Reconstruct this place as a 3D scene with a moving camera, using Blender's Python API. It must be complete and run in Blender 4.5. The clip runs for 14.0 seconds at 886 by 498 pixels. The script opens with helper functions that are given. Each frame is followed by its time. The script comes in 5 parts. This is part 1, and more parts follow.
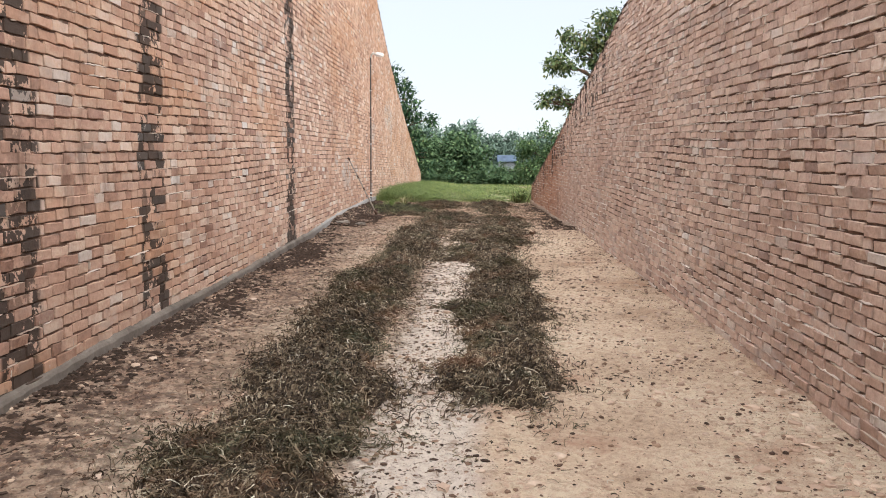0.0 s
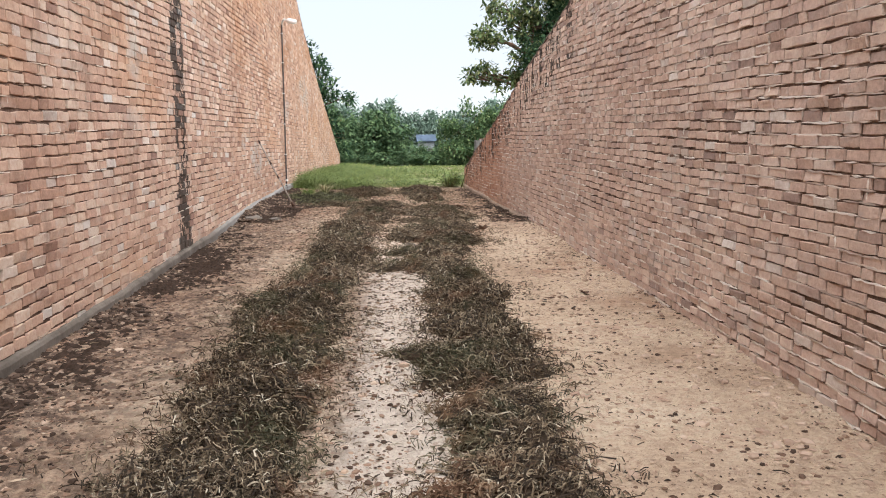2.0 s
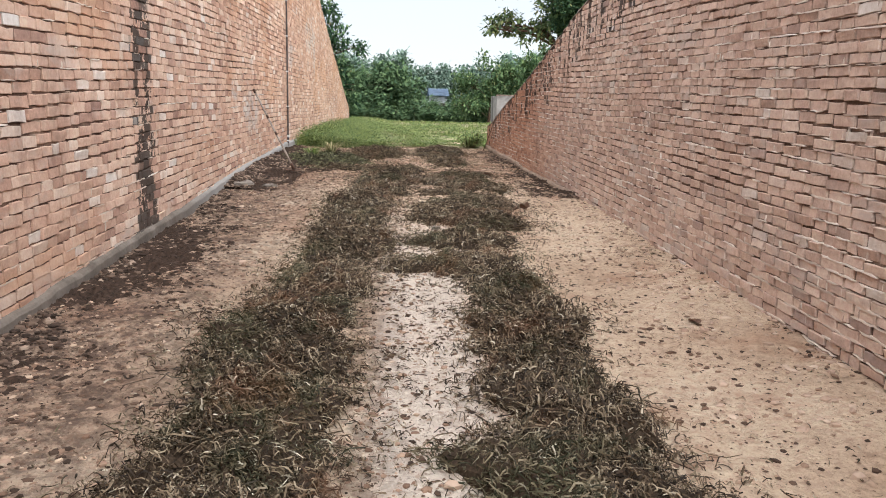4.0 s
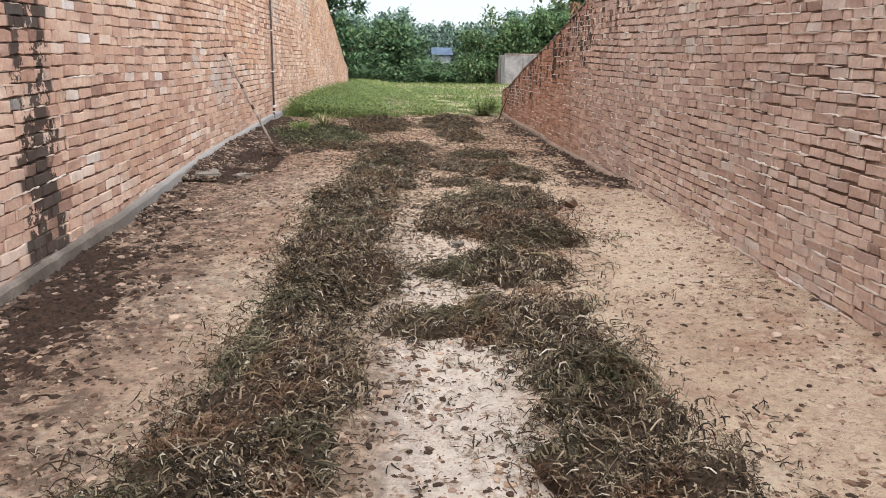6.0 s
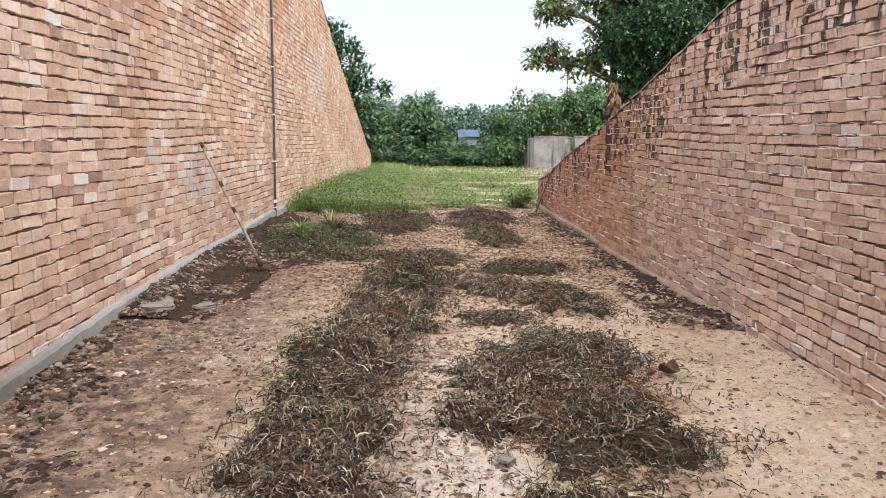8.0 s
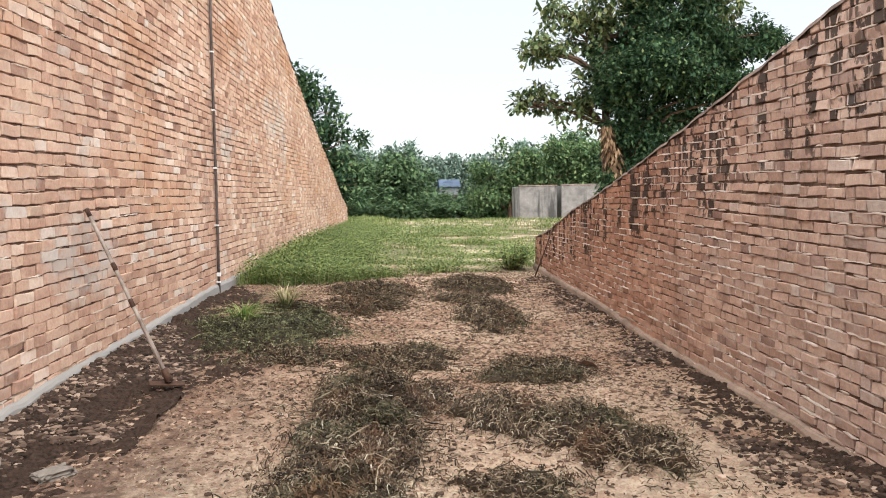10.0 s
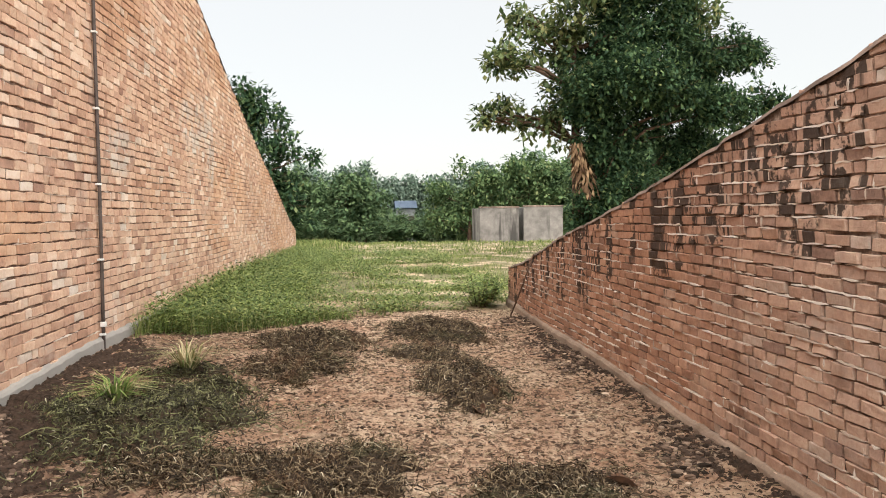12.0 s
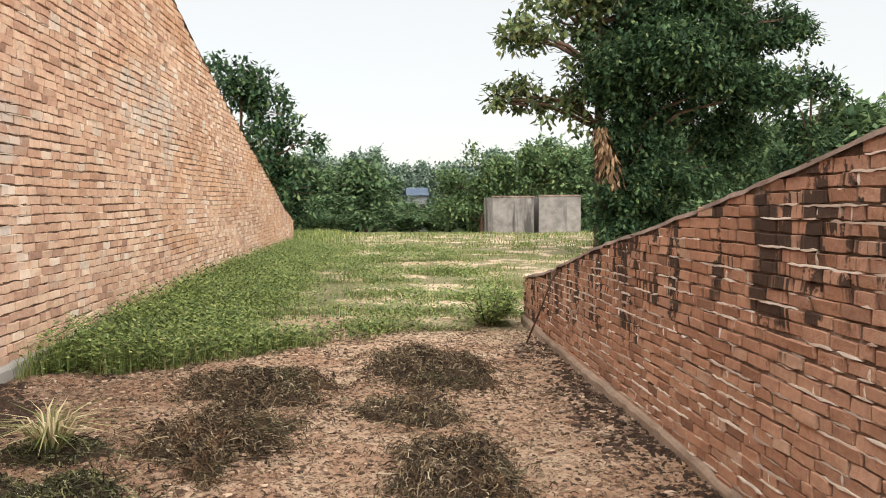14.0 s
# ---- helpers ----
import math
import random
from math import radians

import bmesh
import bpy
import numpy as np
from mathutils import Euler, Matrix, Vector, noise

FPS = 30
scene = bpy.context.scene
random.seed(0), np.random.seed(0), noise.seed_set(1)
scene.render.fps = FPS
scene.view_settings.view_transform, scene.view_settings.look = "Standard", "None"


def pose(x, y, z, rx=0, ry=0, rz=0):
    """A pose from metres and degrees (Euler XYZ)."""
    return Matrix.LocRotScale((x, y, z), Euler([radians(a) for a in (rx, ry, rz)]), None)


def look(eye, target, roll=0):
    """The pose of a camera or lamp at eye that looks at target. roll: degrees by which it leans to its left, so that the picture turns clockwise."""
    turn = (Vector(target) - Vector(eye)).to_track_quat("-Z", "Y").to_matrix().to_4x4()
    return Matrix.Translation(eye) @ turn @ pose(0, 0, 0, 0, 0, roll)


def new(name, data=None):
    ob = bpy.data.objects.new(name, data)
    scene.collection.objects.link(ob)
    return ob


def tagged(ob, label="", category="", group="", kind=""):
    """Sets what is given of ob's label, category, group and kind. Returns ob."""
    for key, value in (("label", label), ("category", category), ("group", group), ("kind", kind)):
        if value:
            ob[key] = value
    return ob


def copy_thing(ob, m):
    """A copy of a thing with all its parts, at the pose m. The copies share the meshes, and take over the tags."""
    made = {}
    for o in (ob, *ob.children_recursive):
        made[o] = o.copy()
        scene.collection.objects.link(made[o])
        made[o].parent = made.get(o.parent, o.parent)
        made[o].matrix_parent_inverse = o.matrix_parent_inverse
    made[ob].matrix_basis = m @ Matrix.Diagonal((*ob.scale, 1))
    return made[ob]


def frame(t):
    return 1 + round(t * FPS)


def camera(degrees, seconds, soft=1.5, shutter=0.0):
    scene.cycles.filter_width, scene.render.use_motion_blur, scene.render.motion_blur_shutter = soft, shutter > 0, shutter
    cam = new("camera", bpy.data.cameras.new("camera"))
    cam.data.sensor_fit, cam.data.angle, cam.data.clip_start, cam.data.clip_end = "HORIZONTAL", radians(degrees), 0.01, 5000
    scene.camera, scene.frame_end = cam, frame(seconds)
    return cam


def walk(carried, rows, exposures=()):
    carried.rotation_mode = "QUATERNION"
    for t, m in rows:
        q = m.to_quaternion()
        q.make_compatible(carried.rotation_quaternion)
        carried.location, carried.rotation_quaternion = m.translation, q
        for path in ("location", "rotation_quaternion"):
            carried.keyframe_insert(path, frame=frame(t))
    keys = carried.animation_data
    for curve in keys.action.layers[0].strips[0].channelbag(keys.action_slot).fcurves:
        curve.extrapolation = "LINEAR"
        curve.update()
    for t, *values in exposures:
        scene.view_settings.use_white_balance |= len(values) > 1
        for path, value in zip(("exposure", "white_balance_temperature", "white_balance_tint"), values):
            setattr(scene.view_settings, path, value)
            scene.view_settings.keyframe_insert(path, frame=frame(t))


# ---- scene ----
cam = camera(58.7, 14.0, soft=1.0)
METRES, EYE, TILT, LEAN, TURN = 15.5, 1.5, 0.0, 0.0, 2.35
ROWS = [
    (0.0, 0.0, 0.0, 0.0, 0.04, -5.55, -0.43),
    (0.5, -0.0049, 0.0338, 0.0017, 0.59, -5.03, 1.2),
    (1.0, -0.0109, 0.0734, 0.0035, 2.37, -5.06, 1.11),
    (1.5, -0.013, 0.108, 0.0039, -5.27, -4.69, 0.76),
    (2.0, -0.0133, 0.145, 0.0038, -5.97, -7.0, 0.4),
    (2.5, -0.0171, 0.18, 0.0059, -6.66, -7.48, -0.02),
    (3.0, -0.016, 0.2154, 0.0059, -4.89, -8.1, 0.51),
    (3.5, -0.0168, 0.2499, 0.0058, -5.28, -9.09, -1.24),
    (6.0, -0.014, 0.4278, 0.0104, -5.1, -13.07, -0.62),
    (6.5, -0.0109, 0.464, 0.0118, -5.12, -11.71, 1.7),
    (7.0, -0.0072, 0.5017, 0.0132, -5.46, -8.97, -0.79),
    (7.5, -0.0074, 0.5373, 0.0156, -4.38, -8.71, -1.24),
    (8.0, -0.0045, 0.5741, 0.0174, -3.22, -7.38, -0.45),
    (8.5, -0.0067, 0.6099, 0.0203, -3.75, -6.05, -0.52),
    (9.0, -0.0039, 0.6471, 0.0212, -3.14, -5.75, 1.09),
    (11.5, 0.012, 0.821, 0.0252, -7.43, -0.93, 0.11),
    (12.0, 0.0143, 0.8559, 0.0252, -7.78, -2.32, 0.69),
    (12.5, 0.0186, 0.8865, 0.0275, -7.46, -5.77, 0.27),
    (13.0, 0.0276, 0.921, 0.0305, -8.21, -1.77, 1.16),
    (13.5, 0.0311, 0.957, 0.0345, -6.3, -2.18, -0.8),
    (14.0, 0.0422, 0.9921, 0.0335, -6.8, -3.28, 0.23),
]
walk(cam, [(t, pose(0, 0, EYE, TILT, LEAN, TURN) @ pose(METRES * x, METRES * y, METRES * z, 90 + pitch, roll, yaw)) for t, x, y, z, yaw, pitch, roll in ROWS],
     exposures=[(0.0, 1.04, 6350, 10), (3.5, 1.07, 6300, 10), (6.0, 1.08, 6200, 10), (9.0, 1.19, 6200, 10), (11.5, 1.04, 7050, 10), (14.0, 1.03, 7050, 10)])

# ---- light ----
world = bpy.data.worlds.new("overcast_sky")
scene.world = world
world.use_nodes = True
wn, wl = world.node_tree.nodes, world.node_tree.links
wn.clear()
sky = wn.new("ShaderNodeTexSky")
sky.sky_type, sky.sun_disc = "NISHITA", False
sky.sun_elevation, sky.sun_rotation = radians(48), radians(140)
bg_sky, bg_cloud, add, wout = (wn.new(n) for n in ("ShaderNodeBackground", "ShaderNodeBackground", "ShaderNodeAddShader", "ShaderNodeOutputWorld"))
bg_sky.inputs["Strength"].default_value = 0.02
bg_cloud.inputs["Color"].default_value = (0.93, 0.965, 1.0, 1)
bg_cloud.inputs["Strength"].default_value = 0.41
wl.new(sky.outputs[0], bg_sky.inputs["Color"])
wl.new(bg_sky.outputs[0], add.inputs[0])
wl.new(bg_cloud.outputs[0], add.inputs[1])
wl.new(add.outputs[0], wout.inputs["Surface"])
sun_data = bpy.data.lights.new("sun", "SUN")
sun_data.energy, sun_data.angle, sun_data.color = 3.6, radians(100), (1.0, 0.985, 0.965)
sun = new("sun", sun_data)
# the sun stands behind the walker, veiled by cloud
sun.matrix_world = look((0, 0, 0), (-0.06, 0.6, -0.8))


# ---- materials ----
def material(name, rough=0.9, spec=0.3):
    m = bpy.data.materials.new(name)
    m.use_nodes = True
    n = m.node_tree.nodes
    b = n["Principled BSDF"]
    b.inputs["Roughness"].default_value = rough
    b.inputs["Specular IOR Level"].default_value = spec
    return m, n, m.node_tree.links, b


def position(n, l, scale=(1, 1, 1)):
    g, v = n.new("ShaderNodeNewGeometry"), n.new("ShaderNodeVectorMath")
    v.operation = "MULTIPLY"
    v.inputs[1].default_value = scale
    l.new(g.outputs["Position"], v.inputs[0])
    return v.outputs[0]


def noise_tex(n, l, vec, scale, detail=4.0, rough=0.55):
    t = n.new("ShaderNodeTexNoise")
    t.inputs["Scale"].default_value, t.inputs["Detail"].default_value, t.inputs["Roughness"].default_value = scale, detail, rough
    l.new(vec, t.inputs["Vector"])
    return t.outputs["Fac"]


def ramp(n, l, fac, stops):
    r = n.new("ShaderNodeValToRGB")
    e = r.color_ramp.elements
    while len(e) < len(stops):
        e.new(0.5)
    for k, (p, c) in zip(e, stops):
        k.position = p
        k.color = (*c, 1) if isinstance(c, tuple) else (c, c, c, 1)
    l.new(fac, r.inputs[0])
    return r.outputs[0]


def mix(n, l, fac, a, b, kind="MIX"):
    x = n.new("ShaderNodeMix")
    x.data_type, x.blend_type = "RGBA", kind
    for s, v in ((x.inputs[0], fac), (x.inputs[6], a), (x.inputs[7], b)):
        if isinstance(v, (int, float)):
            s.default_value = v
        elif isinstance(v, tuple):
            s.default_value = (*v, 1)
        else:
            l.new(v, s)
    return x.outputs[2]


def calc(n, l, op, a, b=0.0, c=0.0):
    x = n.new("ShaderNodeMath")
    x.operation = op
    for s, v in zip(x.inputs, (a, b, c)):
        if isinstance(v, (int, float)):
            s.default_value = v
        else:
            l.new(v, s)
    return x.outputs[0]


def bump(n, l, b, height, strength=0.5, distance=0.01):
    x = n.new("ShaderNodeBump")
    x.inputs["Strength"].default_value, x.inputs["Distance"].default_value = strength, distance
    l.new(height, x.inputs["Height"])
    l.new(x.outputs[0], b.inputs["Normal"])


def step(n, l, v, lo, hi):
    x = n.new("ShaderNodeMapRange")
    x.interpolation_type = "SMOOTHSTEP"
    l.new(v, x.inputs[0])
    x.inputs[1].default_value, x.inputs[2].default_value = lo, hi
    return x.outputs[0]


def streak_mask(n, l, side, rnd=None):
    """Black algae runs: down whole lines of the tall wall, and below the crest of the low one."""
    s = n.new("ShaderNodeSeparateXYZ")
    g = n.new("ShaderNodeNewGeometry")
    l.new(g.outputs["Position"], s.inputs[0])
    pos = position(n, l)
    if side == "tall":
        total = None
        wob = calc(n, l, "MULTIPLY", calc(n, l, "SUBTRACT", noise_tex(n, l, position(n, l, (0, 0.3, 1)), 1.3, 3), 0.5), 0.16)
        yy = calc(n, l, "ADD", s.outputs[1], wob)
        for y, w, amount in ((11.6, 0.34, 1.0), (6.5, 0.33, 0.85), (4.5, 0.3, 0.8)):
            d = calc(n, l, "ABSOLUTE", calc(n, l, "SUBTRACT", yy, y))
            band = calc(n, l, "MULTIPLY", step(n, l, d, w, w * 0.5), amount)
            total = band if total is None else calc(n, l, "MAXIMUM", total, band)
        blot = step(n, l, noise_tex(n, l, position(n, l, (1, 1.2, 1)), 3.4, 5, 0.75), 0.42, 0.5)
        m = calc(n, l, "MULTIPLY", total, blot)
        if rnd is not None:
            m = step(n, l, calc(n, l, "MULTIPLY_ADD", calc(n, l, "SUBTRACT", rnd, 0.5), 1.1, m), 0.35, 0.7)
            m = calc(n, l, "MULTIPLY", m, step(n, l, total, 0.0, 0.25))
        return m
    crest = calc(n, l, "SUBTRACT", calc(n, l, "MULTIPLY_ADD", s.outputs[1], -0.178, 5.5), s.outputs[2])
    lines = noise_tex(n, l, position(n, l, (0, 4.2, 0.12)), 1.5, 3, 0.65)
    reach = step(n, l, calc(n, l, "SUBTRACT", crest, calc(n, l, "MULTIPLY", noise_tex(n, l, position(n, l, (0, 1.7, 0)), 1.2, 3), 1.15)), 0.35, -0.2)
    m = calc(n, l, "MULTIPLY", step(n, l, lines, 0.44, 0.54), reach)
    blot = step(n, l, noise_tex(n, l, pos, 7.0, 4, 0.7), 0.36, 0.55)
    m = calc(n, l, "MULTIPLY", m, blot)
    m = calc(n, l, "MULTIPLY", m, step(n, l, s.outputs[1], 10.0, 14.0))
    # one old leak, black to half the wall's height
    leak = calc(n, l, "MULTIPLY", step(n, l, calc(n, l, "ABSOLUTE", calc(n, l, "SUBTRACT", s.outputs[1], 18.95)), 0.16, 0.07), step(n, l, calc(n, l, "ABSOLUTE", calc(n, l, "SUBTRACT", s.outputs[2], 1.78)), 0.36, 0.22))
    m = calc(n, l, "MAXIMUM", m, calc(n, l, "MULTIPLY", leak, 0.8))
    if rnd is not None:
        m = calc(n, l, "MULTIPLY", step(n, l, calc(n, l, "MULTIPLY_ADD", calc(n, l, "SUBTRACT", rnd, 0.5), 1.0, m), 0.3, 0.8), step(n, l, m, 0.05, 0.4))
    return m


def smear_mask(n, l):
    """Cement wiped over the tall wall in a few places."""
    s = n.new("ShaderNodeSeparateXYZ")
    l.new(n.new("ShaderNodeNewGeometry").outputs["Position"], s.inputs[0])
    total = None
    for y, z, ry, rz in ((25.2, 3.3, 1.2, 0.5), (26.3, 2.95, 0.35, 0.75), (16.9, 1.45, 0.7, 0.35), (15.6, 1.75, 0.3, 0.16), (10.0, 2.75, 0.22, 0.55), (21.5, 2.6, 0.5, 0.3)):
        dy = calc(n, l, "POWER", calc(n, l, "DIVIDE", calc(n, l, "SUBTRACT", s.outputs[1], y), ry), 2.0)
        dz = calc(n, l, "POWER", calc(n, l, "DIVIDE", calc(n, l, "SUBTRACT", s.outputs[2], z), rz), 2.0)
        k = step(n, l, calc(n, l, "ADD", dy, dz), 1.2, 0.3)
        total = k if total is None else calc(n, l, "MAXIMUM", total, k)
    return calc(n, l, "MULTIPLY", total, step(n, l, noise_tex(n, l, position(n, l, (1, 1, 1.5)), 4.0, 5, 0.7), 0.38, 0.6))


def brick_material(name, side, single):
    m, n, l, b = material(name, 0.92, 0.2)
    if single:
        rnd = n.new("ShaderNodeObjectInfo").outputs["Random"]
    else:
        rnd = n.new("ShaderNodeNewGeometry").outputs["Random Per Island"]
    pos = position(n, l)
    if side == "tall":
        body = ramp(n, l, rnd, [(0.00, (0.31, 0.19, 0.15)), (0.06, (0.47, 0.30, 0.23)), (0.30, (0.60, 0.40, 0.305)), (0.80, (0.69, 0.485, 0.375)), (0.94, (0.78, 0.62, 0.51)), (1.00, (0.70, 0.65, 0.60))])
    else:
        body = ramp(n, l, rnd, [(0.00, (0.33, 0.245, 0.215)), (0.08, (0.49, 0.36, 0.30)), (0.50, (0.61, 0.46, 0.38)), (0.93, (0.67, 0.515, 0.43)), (1.00, (0.67, 0.62, 0.57))])
    big = noise_tex(n, l, pos, 0.7, 4)
    body = mix(n, l, step(n, l, big, 0.35, 0.75), body, mix(n, l, 0.5, body, (0.38, 0.215, 0.145) if side == "tall" else (0.36, 0.24, 0.19)))
    grain = noise_tex(n, l, pos, 38.0, 5, 0.7)
    body = mix(n, l, 0.55, body, ramp(n, l, grain, [(0.25, 0.35), (0.6, 0.62), (0.8, 0.75)]), "OVERLAY")
    blotch = noise_tex(n, l, position(n, l, (1, 1, 1.6)), 7.0, 5, 0.7)
    body = mix(n, l, 0.5, body, ramp(n, l, blotch, [(0.28, 0.3), (0.5, 0.5), (0.75, 0.72)]), "OVERLAY")
    # cement smears and pale bloom
    smear = calc(n, l, "MULTIPLY", step(n, l, noise_tex(n, l, position(n, l, (1, 0.8, 1.6)), 2.2, 6, 0.68), 0.52, 0.7), 0.75)
    body = mix(n, l, smear, body, (0.58, 0.47, 0.40) if side == "tall" else (0.50, 0.43, 0.39))
    dirt = step(n, l, noise_tex(n, l, position(n, l, (1, 2.0, 0.5)), 1.6, 5, 0.65), 0.52, 0.78)
    s = n.new("ShaderNodeSeparateXYZ")
    l.new(n.new("ShaderNodeNewGeometry").outputs["Position"], s.inputs[0])
    if side == "tall":
        # near end darkened as for weaker light, by extra dirt and a painted shade
        amount = calc(n, l, "MULTIPLY_ADD", step(n, l, s.outputs[1], 13.0, 5.0), 0.5, 0.3)
        near_shade = calc(n, l, "MULTIPLY", step(n, l, calc(n, l, "MULTIPLY_ADD", noise_tex(n, l, pos, 0.5, 3), 4.0, s.outputs[1]), 12.0, 7.0), 0.6)
        body = mix(n, l, near_shade, body, (0.72, 0.66, 0.62), "MULTIPLY")
        rusty = calc(n, l, "MULTIPLY", step(n, l, s.outputs[1], 12.0, 18.0), 0.45)
        iron = calc(n, l, "MULTIPLY", step(n, l, noise_tex(n, l, position(n, l, (1, 0.5, 1.3)), 0.8, 3, 0.5), 0.48, 0.66), 0.4)
        body = mix(n, l, iron, body, (0.56, 0.30, 0.16))
        body = mix(n, l, rusty, body, (1.0, 0.90, 0.80), "MULTIPLY")
    else:
        # the far part gets darker and more orange along y
        amount = calc(n, l, "MULTIPLY_ADD", step(n, l, s.outputs[1], 13.0, 18.0), 0.45, 0.3)
        rusty = calc(n, l, "MULTIPLY", step(n, l, s.outputs[1], 14.5, 19.5), 0.95)
        body = mix(n, l, rusty, body, (0.73, 0.53, 0.425), "MULTIPLY")
    body = mix(n, l, calc(n, l, "MULTIPLY", dirt, amount), body, (0.17, 0.105, 0.08))
    if side == "tall":
        body = mix(n, l, calc(n, l, "MULTIPLY", smear_mask(n, l), 0.7), body, (0.54, 0.50, 0.455))
    body = mix(n, l, calc(n, l, "MULTIPLY", streak_mask(n, l, side, rnd), 0.88), body, (0.022, 0.019, 0.018))
    l.new(body, b.inputs["Base Color"])
    h = calc(n, l, "ADD", calc(n, l, "MULTIPLY", noise_tex(n, l, pos, 16.0, 4, 0.6), 1.0), calc(n, l, "MULTIPLY", noise_tex(n, l, pos, 90.0, 3, 0.6), 0.35))
    bump(n, l, b, h, 0.9, 0.012)
    return m


def mortar_material(name, side):
    m, n, l, b = material(name, 0.95, 0.15)
    pos = position(n, l)
    # shade of the recessed joints is mixed into the dark stops
    if side == "tall":
        c = ramp(n, l, noise_tex(n, l, pos, 5.0, 5, 0.65), [(0.34, (0.09, 0.055, 0.042)), (0.56, (0.21, 0.135, 0.10)), (0.74, (0.48, 0.37, 0.29))])
    else:
        c = ramp(n, l, noise_tex(n, l, pos, 4.0, 5, 0.7), [(0.34, (0.09, 0.06, 0.048)), (0.54, (0.22, 0.16, 0.13)), (0.68, (0.56, 0.48, 0.42))])
    c = mix(n, l, calc(n, l, "MULTIPLY", streak_mask(n, l, side), 0.7 if side == "tall" else 0.45), c, (0.025, 0.022, 0.02))
    l.new(c, b.inputs["Base Color"])
    bump(n, l, b, noise_tex(n, l, pos, 30.0, 4, 0.65), 1.0, 0.015)
    return m


def concrete_material(name, dark=(0.16, 0.15, 0.14), light=(0.42, 0.40, 0.37), streak=0.0, fresh=None):
    m, n, l, b = material(name, 0.9, 0.25)
    pos = position(n, l)
    c = ramp(n, l, noise_tex(n, l, pos, 2.6, 6, 0.65), [(0.3, dark), (0.7, light)])
    c = mix(n, l, 0.5, c, ramp(n, l, noise_tex(n, l, pos, 45.0, 4, 0.7), [(0.2, 0.3), (0.8, 0.75)]), "OVERLAY")
    if fresh:
        # newer cement past the bend of the footing
        sep = n.new("ShaderNodeSeparateXYZ")
        l.new(pos, sep.inputs[0])
        c = mix(n, l, step(n, l, calc(n, l, "MULTIPLY_ADD", noise_tex(n, l, pos, 0.8, 4), 3.0, sep.outputs[1]), 13.5, 16.0), c, mix(n, l, 0.25, fresh, c))
    if streak:
        s = step(n, l, noise_tex(n, l, position(n, l, (0.8, 0.3, 0.08)), 1.5, 4, 0.6), 0.5, 0.6)
        c = mix(n, l, calc(n, l, "MULTIPLY", s, streak), c, (0.05, 0.047, 0.045))
    l.new(c, b.inputs["Base Color"])
    bump(n, l, b, noise_tex(n, l, pos, 25.0, 4, 0.6), 0.6, 0.01)
    return m


